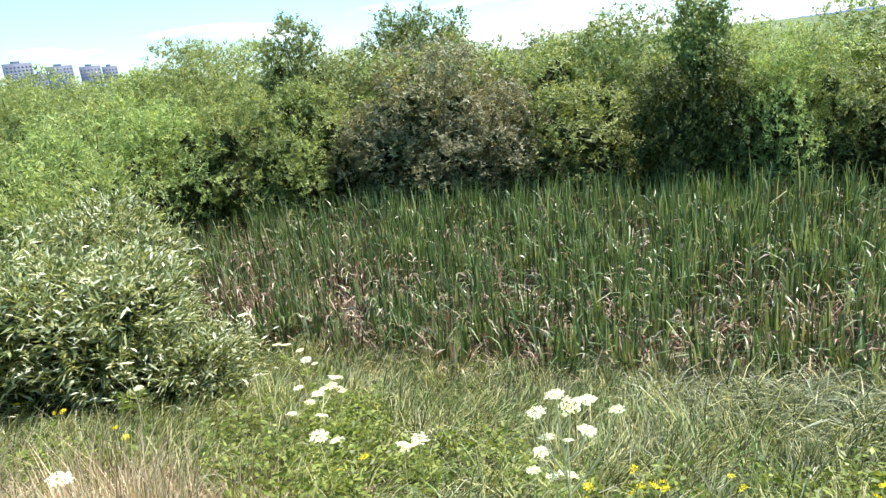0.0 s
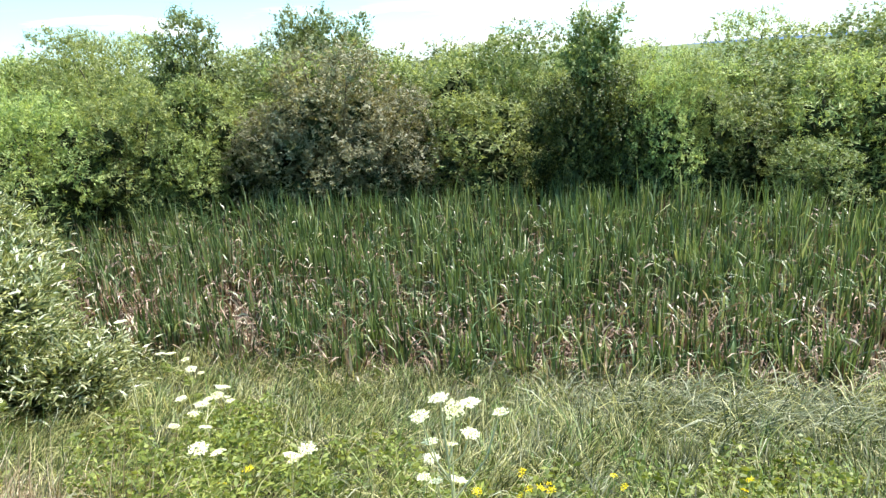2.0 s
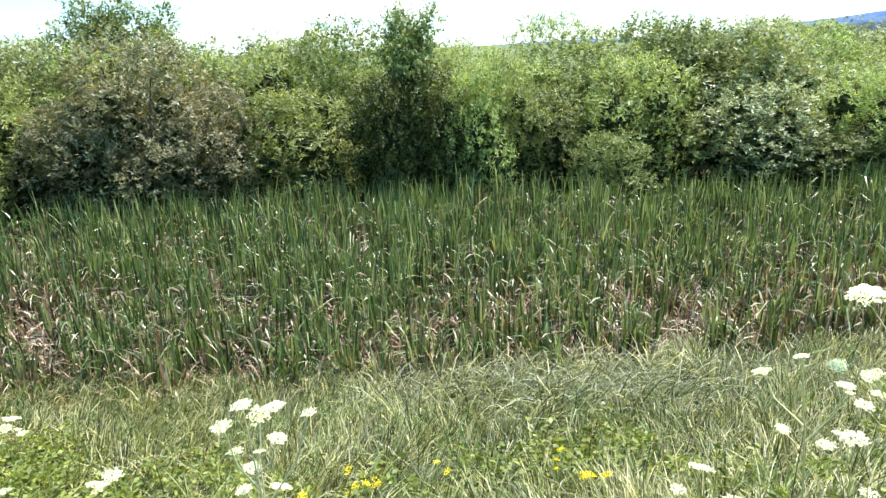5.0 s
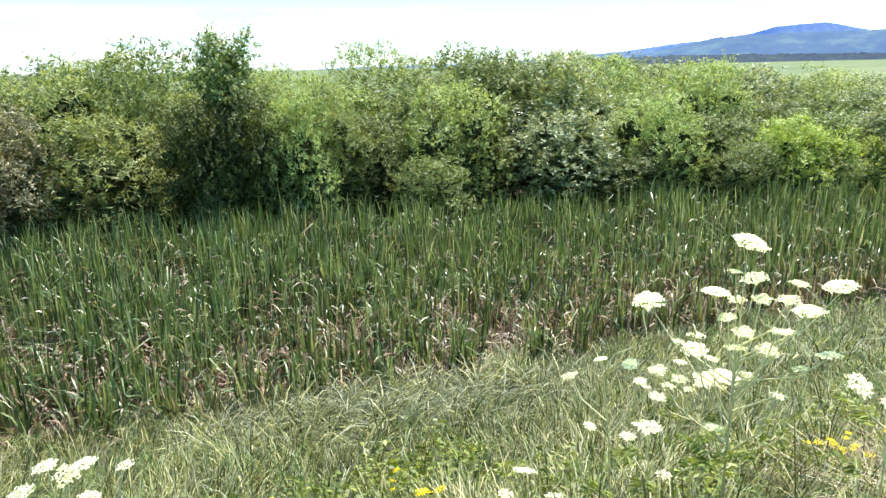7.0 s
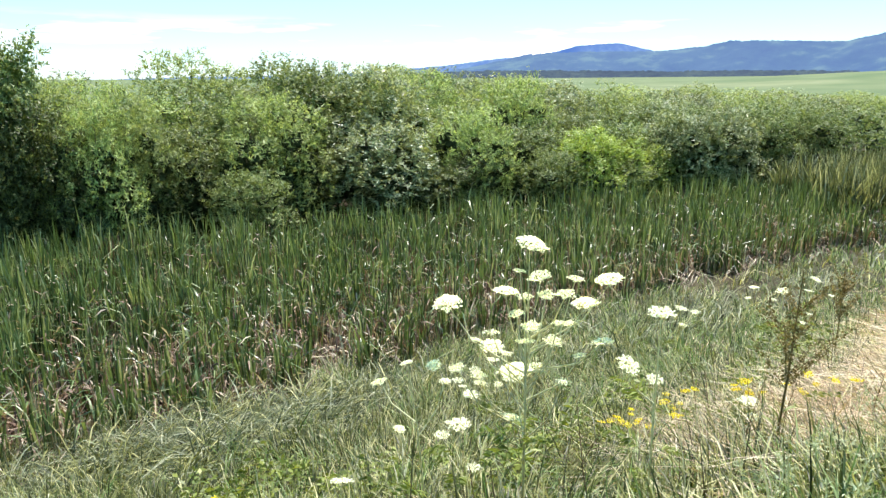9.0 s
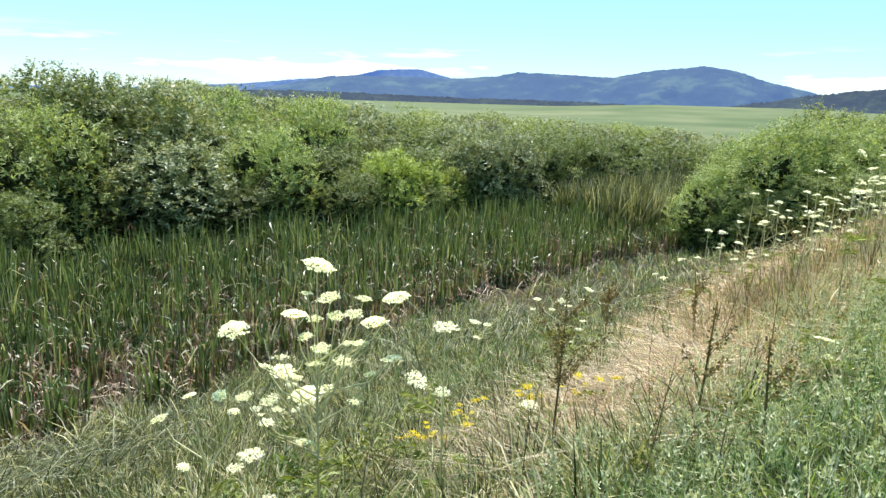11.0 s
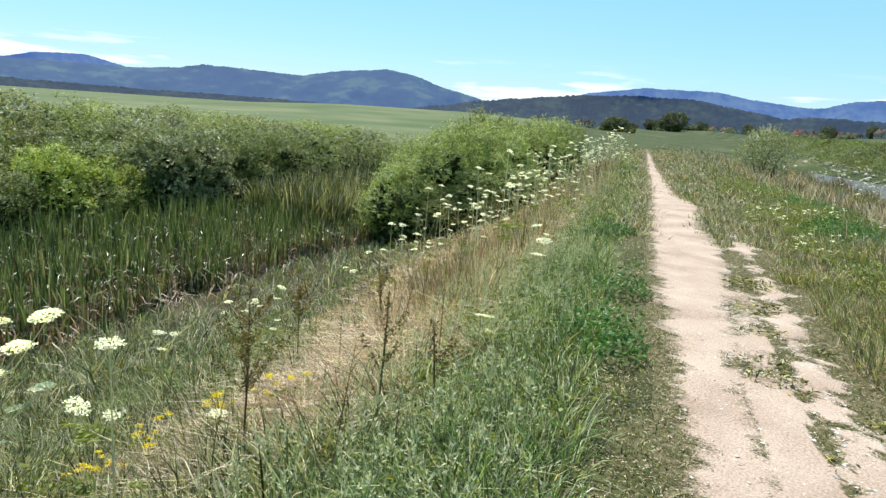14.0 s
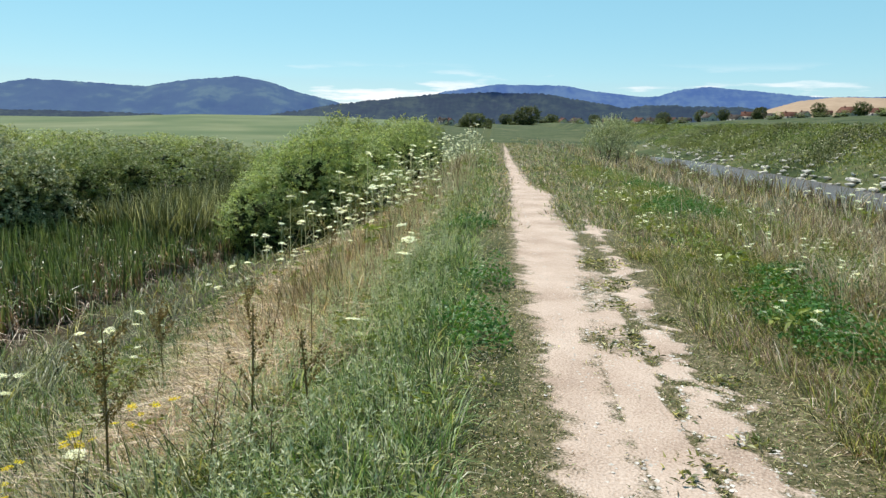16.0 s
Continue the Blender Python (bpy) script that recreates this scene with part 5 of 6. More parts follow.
def umbellifer(x, y, heads, label, group, fine=True, leafy=None):
    """A branched white-flowered plant. heads: dx, dy, height above the ground, size, kind of umbel."""
    z = float(height(x, y))
    g = np.random.default_rng(int(abs(x * 131 + y * 977) * 10) % 100000)
    ob = thing("umbellifer", pose(x, y, z), label, "wild flower", group)
    top = max(heads, key=lambda h: h[2])
    H = top[2]
    stem = [np.array([0, 0, -0.03]), np.array([top[0] * 0.2, top[1] * 0.2, H * 0.33]), np.array([top[0] * 0.5, top[1] * 0.5, H * 0.66]), np.array([top[0], top[1], H])]
    me = Heap()
    r = 0.004 + 0.0028 * H
    me.add(*tube(stem, [r, r * 0.85, r * 0.6, 0.003], 6))
    part("stem", me.mesh("stem", [L_STEM], True), ob, "ribbed green stem")

    def along(f):
        return np.array([np.interp(f, [0, 0.33, 0.66, 1], [p[i] for p in stem]) for i in range(3)])

    for dx, dy, h, size, kind in heads:
        e = np.array([dx, dy, h])
        if h < H:
            s = along(np.clip((h / H) * g.uniform(0.6, 0.86), 0.1, 0.95))
            m = (s + e) / 2 + np.array([(dx - s[0]) * 0.18, (dy - s[1]) * 0.18, -0.02])
            br = Heap()
            br.add(*tube([s, m, e], [r * 0.66, r * 0.5, 0.003], 5 if fine else 3))
            part("branch", br.mesh("branch", [L_STEM], True), ob)
        u = part("umbel", UMBELS[kind], ob, "domed white flower head" if kind in (0, 1, 3, 5, 6) else "greenish-white flower head")
        u.matrix_local = pose(*(e - np.array([0, 0, 0.02])), g.normal(0, 9), g.normal(0, 9), g.uniform(0, 360)) @ Matrix.Scale(size, 4)
    for _ in range((5 if fine else 2) if leafy is None else leafy):
        lf = part("leaf", FEATHERS[0 if fine else 1], ob, "feathery green leaf")
        lf.matrix_local = pose(*along(g.uniform(0.05, 0.55)), 0, g.uniform(-30, 10), g.uniform(0, 360)) @ Matrix.Scale(g.uniform(0.7, 1.3), 4)
    return ob


def random_heads(g, h, n, wide, big=True, size=1.0):
    out = [(g.normal(0, 0.04), g.normal(0, 0.04), h, size * g.uniform(0.8, 1.0), 5 if big else 3)]
    for _ in range(n - 1):
        a, d = g.uniform(0, 6.28), wide * g.uniform(0.4, 1.0)
        out.append((d * np.cos(a), d * np.sin(a), h * g.uniform(0.66, 0.97), size * g.uniform(0.55, 0.95), int(g.choice([5, 6, 6, 2] if big else [3, 3, 4]))))
    return out


def build_umbellifers():
    g = np.random.default_rng(21)

    def spread(x, y, right, heads):
        """Heads given as offset along right, world height, size, kind."""
        z = float(height(x, y))
        return [(s * right[0] + dep * right[1], s * right[1] - dep * right[0], h - z, k, kind) for (s, h, k, kind), dep in zip(heads, g.normal(0, 0.1, len(heads)))]

    # the tall plant on the slope
    x, y = 3.05, 2.66
    umbellifer(x, y, spread(x, y, (0.763, -0.646), [(q[0], q[1], q[2] * 1.15, q[3]) for q in [(0.0, 0.62, 0.95, 0), (-0.05, 0.52, 0.5, 2), (0.07, 0.38, 0.95, 2), (0.2, 0.4, 0.7, 2), (-0.13, 0.33, 0.8, 0), (0.46, 0.4, 0.85, 0), (0.33, 0.25, 0.85, 0), (-0.47, 0.21, 0.95, 0), (0.26, 0.43, 0.6, 2), (0.02, 0.17, 0.75, 2),
               (0.14, 0.08, 0.75, 2), (-0.01, 0.07, 0.7, 2), (-0.21, -0.07, 0.9, 1), (-0.06, -0.24, 1.15, 0), (-0.08, -0.36, 0.7, 2), (0.42, 0.1, 0.7, 1), (-0.38, -0.04, 0.65, 2), (-0.27, -0.12, 0.6, 2), (0.1, 0.3, 0.7, 2), (0.17, 0.22, 0.55, 2), (-0.06, 0.24, 0.6, 2), (-0.2, 0.1, 0.55, 4), (0.24, 0.14, 0.6, 2), (0.06, -0.1, 0.55, 4), (-0.3, 0.04, 0.5, 4), (0.3, 0.02, 0.5, 2), (-0.12, -0.02, 0.5, 2), (0.2, -0.12, 0.55, 4), (-0.02, 0.3, 0.55, 2)]]),
               "tall branched umbellifer with many white flower heads", "white umbellifers on the slope")
    x, y = 2.6, 3.05
    umbellifer(x, y, spread(x, y, (0.763, -0.646), [(-0.1, -0.1, 0.55, 1), (0.06, -0.1, 0.6, 1), (-0.3, -0.3, 0.8, 2), (0.1, -0.28, 0.5, 1), (-0.15, -0.5, 0.5, 1)]), "slender umbellifer with small white flower heads", "white umbellifers on the slope")
    # the low cluster near the foot of the dike
    x, y = -0.13, 2.57
    umbellifer(x, y, spread(x, y, (0.983, 0.185), [(-0.14, 0.07, 0.5, 5), (-0.06, 0.11, 0.55, 5), (0.07, 0.11, 0.55, 5), (0.0, 0.03, 0.75, 2), (0.06, -0.04, 0.5, 5), (0.2, 0.01, 0.5, 6), (-0.11, -0.07, 0.5, 6), (-0.09, -0.21, 0.45, 6), (-0.02, -0.12, 0.4, 6)]), "umbellifer with a close cluster of white flower heads", "white umbellifers on the slope", leafy=2)
    near = [(-1.7, 4.4, 0.65, 1, 0.1), (-2.3, 4.0, 0.7, 2, 0.12), (-3.65, 6.5, 0.65, 4, 0.18), (-3.3, 5.6, 0.7, 4, 0.3), (-3.9, 6.0, 0.6, 4, 0.3), (-4.5, 7.2, 0.6, 3, 0.25), (-5.2, 7.8, 0.6, 3, 0.25), (-5.5, 5.3, 1.0, 3, 0.3), (-6.6, 6.0, 1.9, 1, 0.1), (-4.4, 6.0, 1.45, 1, 0.1),
            (-3.2, 2.5, 0.6, 1, 0.2), (-0.6, 4.2, 0.65, 3, 0.15), (-2.0, 4.7, 0.5, 3, 0.2), (3.55, 2.13, 1.3, 3, 0.2), (4.0, 4.0, 0.9, 5, 0.35), (4.5, 5.0, 0.9, 5, 0.35), (0.72, 2.2, 0.75, 2, 0.14), (0.55, 1.9, 0.6, 1, 0.1), (4.7, 2.3, 0.45, 2, 0.15), (8.4, 4.2, 0.9, 6, 0.4), (9.4, 4.4, 0.9, 4, 0.3), (7.6, 5.0, 0.9, 3, 0.3),
            (5.6, 0.6, 0.3, 2, 0.12), (7.4, 0.4, 0.5, 2, 0.15), (9.0, 0.7, 0.6, 2, 0.15), (3.1, 3.4, 0.75, 4, 0.3), (2.2, 3.5, 0.6, 3, 0.25)]
    for x, y, h, n, wide in near:
        umbellifer(x, y, random_heads(g, h, n, wide), "white-flowered umbellifer rising from the grass", "white umbellifers on the slope")
    for _ in range(115):
        x = 9.5 + 24 * g.uniform(0, 1) ** 1.25
        y = np.interp(x, [9.5, 13, 18, 24, 34], [2.2, 1.9, 1.55, 1.15, 0.8]) + g.normal(0, 0.62)
        umbellifer(x, y, random_heads(g, g.uniform(0.6, 1.75), int(g.integers(3, 7)), 0.38, False, 0.7), "white umbellifer in the flowering band along the dike", "white umbellifers along the dike", fine=False)
    for k in range(150):
        x = g.uniform(9, 50) if k < 50 else g.uniform(28, 80)
        y = g.uniform(-14.5, -6.2) if k < 50 else -21.4 - abs(g.normal(0, 2.6))
        umbellifer(x, y, random_heads(g, g.uniform(0.5, 1.1), int(g.integers(2, 5)), 0.26, False, 0.75), "white umbellifer near the river bank", "white umbellifers by the river", fine=False)


build_umbellifers()


# ---- docks, yellow flowers, dead stalks ----
def dock(x, y, h, seed, bushy=1.0):
    """A seeding dock: an upright stem with steep side shoots set with brown whorls."""
    g = np.random.default_rng(seed)
    ob = thing("dock", pose(x, y, float(height(x, y)), g.normal(0, 3), g.normal(0, 3), 0), "brown seeding dock stalk with upright side shoots", "dock plant", "dock stalks")
    st = Heap()
    st.add(*tube([(0, 0, -0.03), (0.01, 0, h * 0.5), (0, 0.01, h)], [0.009, 0.007, 0.003], 5))
    part("stem", st.mesh("stem", [L_DOCK], True), ob)
    for i in range(int(13 * bushy) + 1):
        f = g.uniform(0.42, 0.82) if i else 0.7
        a = g.uniform(0, 6.28)
        L = h * g.uniform(0.16, 0.3) * (1.25 - f) * 1.9
        s = np.array([0.005, 0, h * f])
        e = s + np.array([np.cos(a) * 0.62, np.sin(a) * 0.62, 0.82]) * L
        if not i:
            s, e = np.array([0, 0, h * 0.6]), np.array([0, 0.01, h])
        sp = Heap()
        sp.add(*tube([s, e], [0.003, 0.001], 3))
        n = 58
        t = g.uniform(0.08, 1, n)[:, None]
        d = g.normal(0, 1, (n, 3))
        sp.add(*leaves(s + (e - s) * t + d * 0.006, d, 0.02, 0.016))
        part("seed_spike", sp.mesh("seed_spike", [L_DOCK]), ob)
    for i in range(4 if bushy > 1 else 2):
        lf = part("leaf", DOCK_LEAF, ob, "narrow green leaf")
        lf.matrix_local = pose(0, 0, h * g.uniform(0.08, 0.3), 0, g.uniform(-50, 0), g.uniform(0, 360)) @ Matrix.Scale(0.65, 4)
    return ob


def long_leaf():
    heap = Heap()
    k = np.linspace(0, 1, 6)
    w = 0.02 * np.sin(np.pi * np.clip(k, 0.04, 0.98)) + 0.001
    c = np.column_stack([0.22 * k, np.zeros(6), 0.05 * np.sin(k * 2.8)])
    v = np.concatenate([c + np.column_stack([np.zeros(6), w, w * 0.3]), c, c + np.column_stack([np.zeros(6), -w, w * 0.3])])
    q = [[i, i + 1, 6 + i + 1, 6 + i] for i in range(5)] + [[6 + i, 6 + i + 1, 12 + i + 1, 12 + i] for i in range(5)]
    heap.add(v, q)
    return heap.mesh("leaf", [L_WEED], True)


DOCK_LEAF = long_leaf()


def yellow_head(seed):
    g = np.random.default_rng(seed)
    heap = Heap()
    n = 46
    a, d = g.uniform(0, 6.28, n), 0.035 * np.sqrt(g.uniform(0, 1, n))
    pos = np.column_stack([d * np.cos(a), d * np.sin(a), 0.012 * g.uniform(0, 1, n)])
    heap.add(*leaves(pos, np.column_stack([g.normal(0, 1, (n, 2)), g.uniform(0, 0.5, n)]), 0.014, 0.011))
    return heap.mesh("flower", [L_YELLOW])


YELLOWS = [yellow_head(1), yellow_head(2)]


def ragwort(x, y, h, n, seed):
    g = np.random.default_rng(seed)
    ob = thing("yellow_wildflower", pose(x, y, float(height(x, y))), "leafy wildflower with flat yellow flower clusters", "wild flower", "yellow wildflowers")
    st = Heap()
    tips = []
    for i in range(n):
        e = np.array([g.normal(0, 0.07), g.normal(0, 0.07), h * g.uniform(0.88, 1.03)])
        st.add(*tube([(0, 0, -0.02), e * np.array([0.3, 0.3, 0.6]), e], [0.003, 0.0025, 0.0015], 4))
        tips.append(e)
    part("stem", st.mesh("stem", [L_STEM], True), ob)
    for e in tips:
        f = part("flower", YELLOWS[int(g.integers(0, 2))], ob, "yellow flower cluster")
        f.matrix_local = pose(*e, g.normal(0, 15), g.normal(0, 15), g.uniform(0, 360)) @ Matrix.Scale(g.uniform(0.65, 1.15), 4)
    for _ in range(4):
        lf = part("leaf", FEATHERS[1], ob)
        lf.matrix_local = pose(0, 0, h * g.uniform(0.1, 0.7), 0, g.uniform(-40, 0), g.uniform(0, 360)) @ Matrix.Scale(0.45, 4)
    return ob


def dead_stalk(x, y, h, seed):
    g = np.random.default_rng(seed)
    ob = thing("dead_stalk", pose(x, y, float(height(x, y)), g.normal(0, 9), g.normal(0, 9), 0), "thin brown dry stalk standing in the grass", "dry stalk", "dry stalks")
    st = Heap()
    st.add(*tube([(0, 0, -0.03), (g.normal(0, 0.02), 0, h * 0.5), (g.normal(0, 0.03), 0, h)], [0.005, 0.004, 0.0015], 4))
    part("stem", st.mesh("stem", [L_SEED], True), ob)
    for i in range(5):
        f, a = g.uniform(0.4, 0.9), g.uniform(0, 6.28)
        s = np.array([0, 0, h * f])
        sp = Heap()
        sp.add(*tube([s, s + np.array([np.cos(a) * 0.6, np.sin(a) * 0.6, 0.8]) * 0.16 * h], [0.0025, 0.001], 3))
        part("twig", sp.mesh("twig", [L_SEED]), ob)
    return ob


def build_small_plants():
    g = np.random.default_rng(33)
    dock(4.5, 1.95, 1.32, 1, 1.4)
    dock(7.4, 3.05, 1.25, 2, 1.1)
    dock(4.4, 0.98, 0.98, 3, 0.3)
    dock(4.05, 0.52, 0.7, 4, 0.2)
    dock(7.8, 2.2, 1.0, 5, 0.5)
    dock(10.5, 2.0, 1.1, 6, 0.6)
    dock(12.4, 1.8, 1.2, 7, 0.6)
    for x, y in ((2.7, 2.4), (3.3, 2.3), (3.6, 2.9), (2.9, 3.1), (2.3, 2.7), (3.4, 1.6), (3.8, 1.0), (4.8, 1.4), (3.6, 0.6), (5.4, 1.0), (6.3, 1.5), (-3.4, 3.0), (-4.0, 2.8), (-2.7, 3.2), (-4.4, 3.6), (6.0, 0.9), (7.0, 1.2), (8.4, 1.2), (9.6, 1.3), (11.4, 1.6), (13, 1.7), (14, 1.5)):
        dead_stalk(x, y, g.uniform(0.5, 1.0), int(g.integers(1, 9999)))
    for _ in range(34):
        dead_stalk(g.uniform(3.6, 13), g.uniform(0.8, 3.2), g.uniform(0.4, 0.95), int(g.integers(1, 9999)))
    spots = [(4.7, 3.3, 9), (4.95, 2.75, 7), (5.3, 2.7, 7), (5.2, 2.3, 6), (5.2, 2.1, 5), (4.4, 3.0, 4), (1.5, 4.7, 10), (1.8, 4.5, 9), (1.75, 3.9, 6), (0.35, 4.3, 8), (-0.2, 4.4, 6), (-0.3, 4.1, 6), (0.1, 4.5, 7), (-2.3, 4.4, 6), (-4.9, 4.0, 5), (-6.3, 4.9, 5), (-7.0, 5.2, 5), (0.8, 4.4, 5), (5.0, 3.1, 5), (3.4, -3.9, 4)]
    for x, y, n in spots:
        for _ in range(2 if x > 3 else 1):
            ragwort(x + g.normal(0, 0.13), y + g.normal(0, 0.13), g.uniform(0.3, 0.5), max(2, n // 3), int(g.integers(1, 9999)))
    # small white flowers in the verge by the path
    for _ in range(80):
        x, y = 4.3 + 14 * g.uniform(0, 1) ** 1.3, g.uniform(-6.5, -2.5)
        umbellifer(x, y, random_heads(g, g.uniform(0.18, 0.42), int(g.integers(3, 6)), 0.13, False, 0.4), "small white-flowered weed beside the path", "small white flowers beside the path", fine=False, leafy=1)


build_small_plants()


# ---- stones ----
def stone_mesh(seed):
    g = np.random.default_rng(seed)
    bm = bmesh.new()
    bmesh.ops.create_icosphere(bm, subdivisions=1, radius=1.0)
    for v in bm.verts:
        v.co *= g.uniform(0.72, 1.12)
        v.co.z *= 0.6
    me = bpy.data.meshes.new("stone")
    bm.to_mesh(me)
    bm.free()
    me.materials.append(M_STONE)
    return me


STONES = [stone_mesh(k) for k in range(5)]


def build_stones():
    g = np.random.default_rng(44)
    for _ in range(260):
        x = g.uniform(26, 95)
        y = -20.4 - abs(g.normal(0, 1.3)) if g.uniform() < 0.6 else -20.9 - g.uniform(0, 7)
        s = g.uniform(0.1, 0.34)
        ob = tagged(new("river_stone", STONES[int(g.integers(0, 5))]), "pale rounded stone on the river bank", "stone", "stones on the river bank")
        ob.matrix_world = pose(x, y, max(float(height(x, y)), -1.62) + s * 0.15, 0, 0, g.uniform(0, 360)) @ Matrix.Diagonal((s * g.uniform(0.8, 1.6), s, s * 0.8, 1))
    # gravel of the path
    heap = Heap()
    n = 11000
    x, y = 2.6 + 14 * g.uniform(0, 1, n) ** 1.3, g.uniform(-2.2, -0.75, n)
    b = bare(x, y)
    keep = (b > -0.05) & (g.uniform(0, 1, n) < np.where(y < -1.15, 0.9, 0.25))
    for px, py in zip(x[keep], y[keep]):
        s = g.uniform(0.004, 0.017)
        z = float(height(px, py)) + 0.012
        v = np.array([[1, 0, 0], [0, 1, 0], [-1, 0, 0], [0, -1, 0], [0, 0, 0.4]]) * s * g.uniform(0.6, 1.3, (5, 3)) + np.array([px, py, z])
        heap.add(v, None, [[0, 1, 4], [1, 2, 4], [2, 3, 4], [3, 0, 4]])
    tagged(new("gravel", heap.mesh("gravel", [M_STONE])), "small pale gravel on the bare path", "gravel", kind="stuff")


build_stones()


# ---- village, far trees and blocks of flats ----
M_PLASTER = rough_mat("plaster", [(0.3, (0.46, 0.42, 0.37)), (0.7, (0.64, 0.60, 0.54))], 0.5, 4, bump=0)
M_ROOF = rough_mat("red_tiles", [(0.3, (0.13, 0.06, 0.045)), (0.7, (0.23, 0.105, 0.075))], 0.6, 6, bump=0)
M_ROOF_GREY = rough_mat("grey_brown_tiles", [(0.3, (0.07, 0.056, 0.05)), (0.7, (0.14, 0.115, 0.10))], 0.6, 6, bump=0)
M_GLASS = rough_mat("dark_window", [(0.3, (0.09, 0.10, 0.13)), (0.7, (0.14, 0.16, 0.20))], 1, 8, rough=0.15, bump=0, gloss=0.5)
# the concrete's faint blue glow stands for haze before the far blocks
M_CONCRETE_HAZED = rough_mat("panel_concrete_hazed", [(0.3, (0.11, 0.11, 0.125)), (0.7, (0.16, 0.155, 0.165))], 0.1, 1, bump=0, glow=((0.22, 0.36, 0.75), 0.16))


def box(heap, x0, x1, y0, y1, z0, z1, slot=0):
    v = [(x, y, z) for z in (z0, z1) for x, y in ((x0, y0), (x1, y0), (x1, y1), (x0, y1))]
    heap.add(v, [[0, 3, 2, 1], [4, 5, 6, 7], [0, 1, 5, 4], [1, 2, 6, 5], [2, 3, 7, 6], [3, 0, 4, 7]], slot=slot)


def house(az, dist, w, d, h, roof, turn):
    """A gabled house with eaves, windows, door and chimney."""
    w, d, h = w * 0.82, d * 0.78, h * 0.82
    x, y = dist * math.cos(radians(az)), dist * math.sin(radians(az))
    ob = thing("house", pose(x, y, float(height(x, y)), 0, 0, turn), "small plastered house with a " + ("red" if roof is M_ROOF else "grey-brown") + " tiled gable roof", "house", "houses of the village")
    wall = Heap()
    box(wall, -w / 2, w / 2, -d / 2, d / 2, -1, h)
    wall.add([(-w / 2, -d / 2, h), (-w / 2, d / 2, h), (-w / 2, 0, h + d * 0.42), (w / 2, -d / 2, h), (w / 2, d / 2, h), (w / 2, 0, h + d * 0.42)], None, [[0, 2, 1], [3, 4, 5]])
    part("wall", wall.mesh("wall", [M_PLASTER]), ob)
    rf = Heap()
    e, t = 0.5, 0.25
    for s in (-1, 1):
        a = np.array([(-w / 2 - e, s * (d / 2 + e), h - 0.4), (w / 2 + e, s * (d / 2 + e), h - 0.4), (w / 2 + e, 0, h + d * 0.42 + 0.05), (-w / 2 - e, 0, h + d * 0.42 + 0.05)])
        rf.add(np.concatenate([a, a + np.array([0, 0, t])]), [[0, 1, 2, 3], [4, 5, 6, 7], [0, 1, 5, 4], [1, 2, 6, 5], [3, 0, 4, 7]])
    r = part("roof", rf.mesh("roof", [roof]), ob)
    ch = Heap()
    box(ch, w * 0.2, w * 0.2 + 0.7, 0.4, 1.1, h + d * 0.2, h + d * 0.42 + 1.0)
    part("chimney", ch.mesh("chimney", [M_ROOF]), r)
    for s in (-1, 1):
        for k in range(3):
            wn = Heap()
            cx = -w / 2 + w * (k + 0.5) / 3
            box(wn, cx - 0.55, cx + 0.55, s * (d / 2 + 0.02) - 0.04, s * (d / 2 + 0.02) + 0.04, 1.0, 2.3)
            part("window", wn.mesh("window", [M_GLASS]), ob)
        wn = Heap()
        box(wn, s * (w / 2 + 0.02) - 0.04, s * (w / 2 + 0.02) + 0.04, -0.6, 0.6, 1.0, 2.3)
        part("window", wn.mesh("window", [M_GLASS]), ob)
    return ob


def block_of_flats(az, dist, width, tall, storeys, turn):
    x, y = dist * math.cos(radians(az)), dist * math.sin(radians(az))
    ob = thing("apartment_building", pose(x, y, -4, 0, 0, turn), "grey concrete block of flats above the far trees", "building", "blocks of flats on the horizon")
    w = Heap()
    box(w, -width / 2, width / 2, -7, 7, 0, tall)
    box(w, -width * 0.2, width * 0.1, -4, 4, tall, tall + 4)
    part("wall", w.mesh("wall", [M_CONCRETE_HAZED]), ob)
    step = tall / (storeys + 1)
    strip = Heap()
    box(strip, -1.4, 1.4, -0.15, 0.15, 0, step * 0.5)
    me = strip.mesh("window", [M_GLASS])
    cols = max(3, int(width / 6))
    for i in range(storeys):
        for j in range(cols):
            wn = part("window", me, ob)
            wn.location = (-width / 2 + width * (j + 0.5) / cols, -7.08, step * (i + 0.6))
    return ob


def far_tree(az, dist, rx, rz, seed, mat=None, label="dark broad-crowned tree on the plain"):
    x, y = dist * math.cos(radians(az)), dist * math.sin(radians(az))
    crown, cen = crown_mesh("crown", seed, rx, rz, 18, 700, 8, rx * 0.085, rx * 0.06, mat or L_DARK, spread=0.16 * rx, level=1)
    ob = thing("tree", pose(x, y, float(height(x, y)) - 0.2), label, "tree", "far trees")
    part("trunk", limb_mesh("trunk", seed + 9, cen, rx, rz), ob)
    part("crown", crown, ob)
    return ob


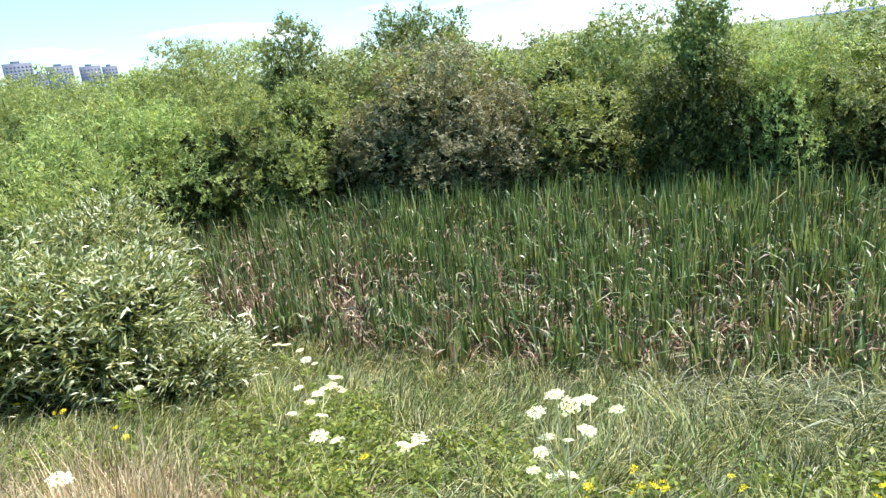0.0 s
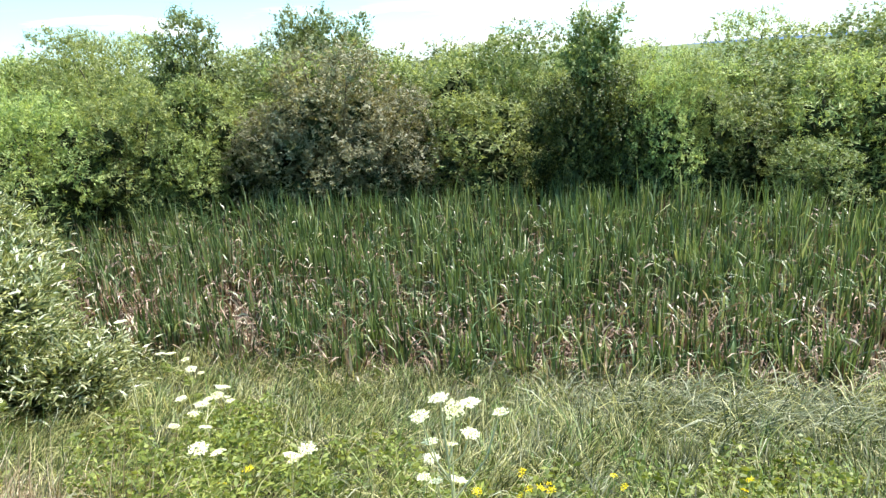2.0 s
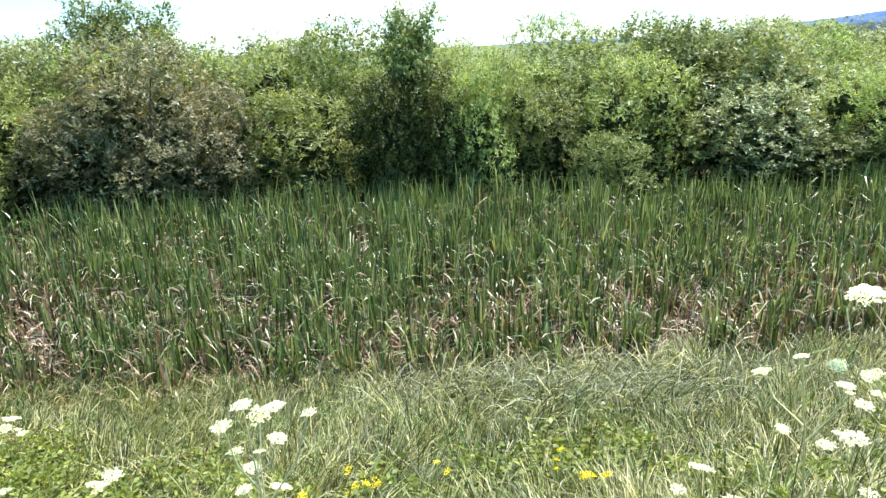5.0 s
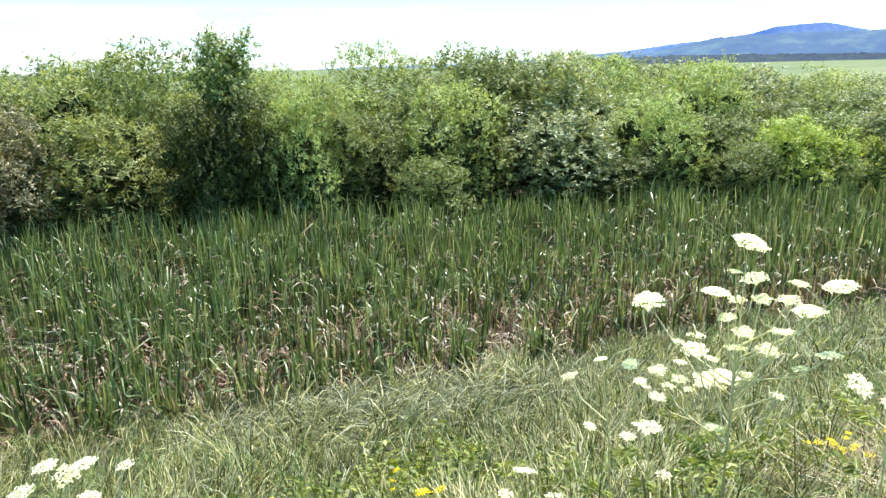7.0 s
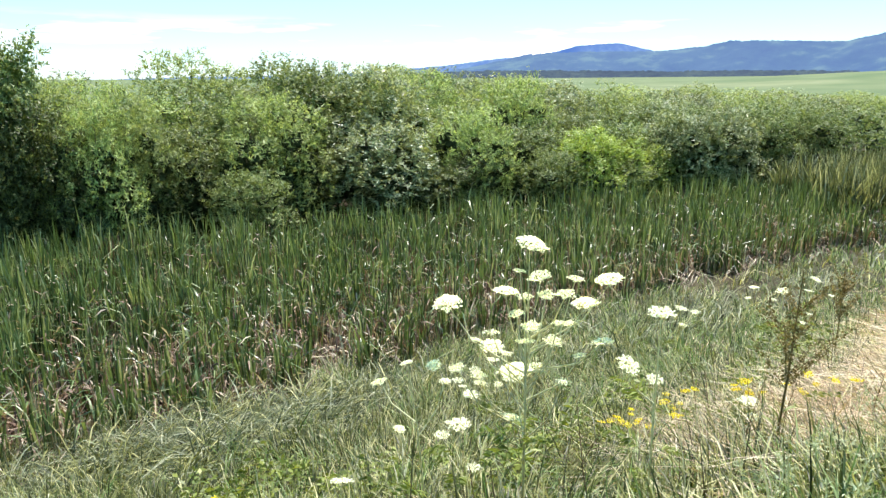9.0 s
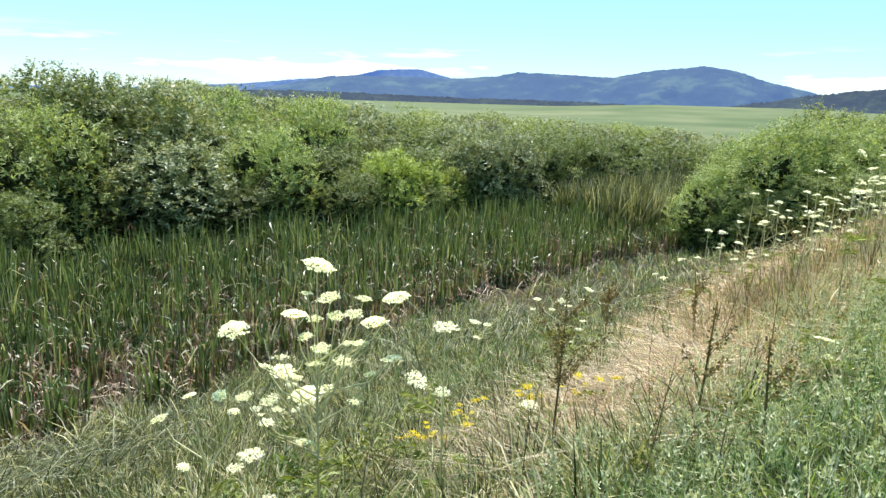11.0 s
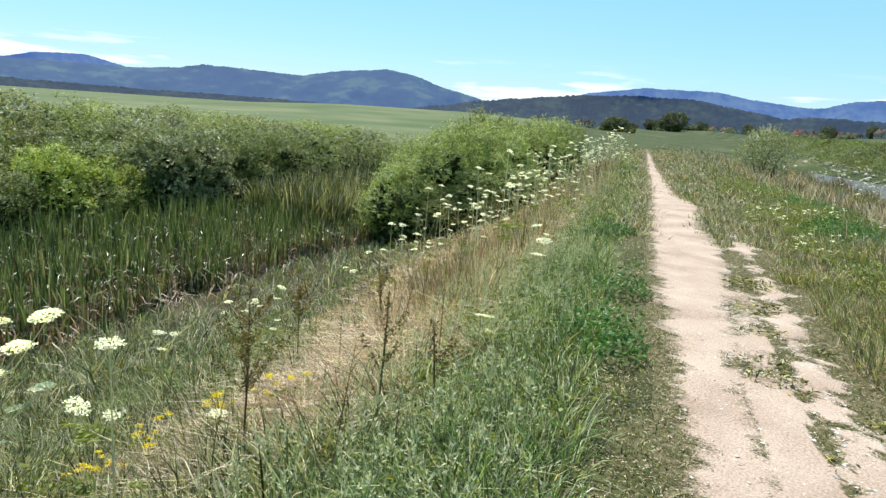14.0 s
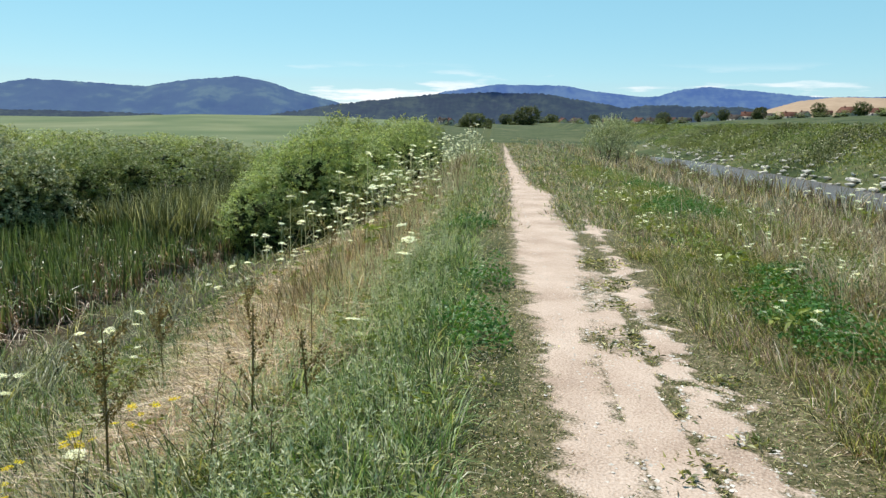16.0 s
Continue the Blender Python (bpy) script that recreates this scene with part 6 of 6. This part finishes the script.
def build_far():
    g = np.random.default_rng(55)
    for az, dist, w, turn, red in ((3.3, 420, 8, 20, 1), (4.0, 430, 7, 60, 0), (-5.6, 520, 14, 10, 1), (-7.2, 540, 12, 40, 0), (-9.3, 520, 11, 75, 1), (-10.1, 560, 12, 15, 1), (-11.6, 530, 11, 35, 1), (-12.9, 520, 10, 80, 0), (-14.4, 540, 12, 25, 1), (-15.6, 520, 10, 60, 0), (-17.1, 520, 12, 20, 0), (-18.6, 540, 11, 45, 0),
                                   (-19.9, 520, 11, 70, 1), (-21.2, 560, 12, 30, 0), (-22.4, 530, 11, 55, 1), (-23.8, 520, 12, 10, 0), (-25.0, 540, 12, 65, 1), (-26.4, 520, 13, 25, 1), (-27.8, 510, 12, 40, 1), (-29.5, 520, 12, 15, 0)):
        house(az + g.uniform(-0.4, 0.4), dist + g.uniform(-20, 60), w * g.uniform(0.8, 1.1), w * g.uniform(0.6, 0.8), g.uniform(2.8, 4.0), M_ROOF if red else M_ROOF_GREY, turn)
    for k, (az, dist, rx, rz) in enumerate(((-2.7, 400, 9.5, 11), (1.5, 400, 8.5, 8.5), (2.4, 410, 4, 5), (0.3, 420, 4, 6), (-4.8, 430, 5, 6.5), (-1.0, 450, 5, 7), (-13.6, 520, 6, 9), (-16.4, 540, 6, 9), (-20.5, 530, 6, 9), (-24.4, 520, 6, 10), (-8.3, 530, 6, 8), (-18.0, 500, 5, 8), (-27.1, 500, 6, 9))):
        far_tree(az, dist, rx, rz, 700 + k)
    for az, dist, width, tall, st, turn in ((139.7, 1500, 46, 79, 12, 66), (137.15, 1600, 48, 72, 11, 45), (138.45, 1640, 24, 63, 9, 48), (135.2, 1620, 40, 67, 9, 48), (133.9, 1650, 30, 64, 9, 45), (142.0, 1500, 40, 62, 10, 50)):
        block_of_flats(az, dist, width, tall, st, turn)
    # low scrub before the village
    scrub = shrub("shrub", 820, (-400, 0, -60), "low green scrub at the edge of the meadow", "shrub", L_ALDER, 1.8, 4.6, 12, 220, 8, 0.18, 0.1, "scrub before the village", level=1)
    for k in range(46):
        az, dist = g.uniform(-33, 6), g.uniform(380, 490)
        x, y = dist * math.cos(radians(az)), dist * math.sin(radians(az))
        m = pose(x, y, float(height(x, y)) - 0.3, 0, 0, g.uniform(0, 360))
        ob = copy_thing(scrub, m) if k else scrub
        ob.matrix_world = m
        ob.scale = (g.uniform(1.6, 4.0),) * 2 + (g.uniform(0.5, 1.0),)
    # bush by the river and the white shed on the plain
    x, y = 45.0, -7.7
    shrub("shrub", 811, (x, y, float(height(x, y)) - 0.05), "thin grey-green bush beside the path", "shrub", L_PALE, 1.7, 2.9, 14, 900, 8, 0.13, 0.06, "bushes beside the path", level=0, spread=0.4)
    x, y = 39.0, -7.4
    shrub("shrub", 812, (x, y, float(height(x, y)) - 0.05), "thin grey-green bush beside the path", "shrub", L_SEDGE, 1.3, 2.0, 12, 360, 8, 0.08, 0.03, "bushes beside the path", level=0)
    house(58.2, 1700, 22, 12, 4.0, M_ROOF_GREY, 20)


build_far()
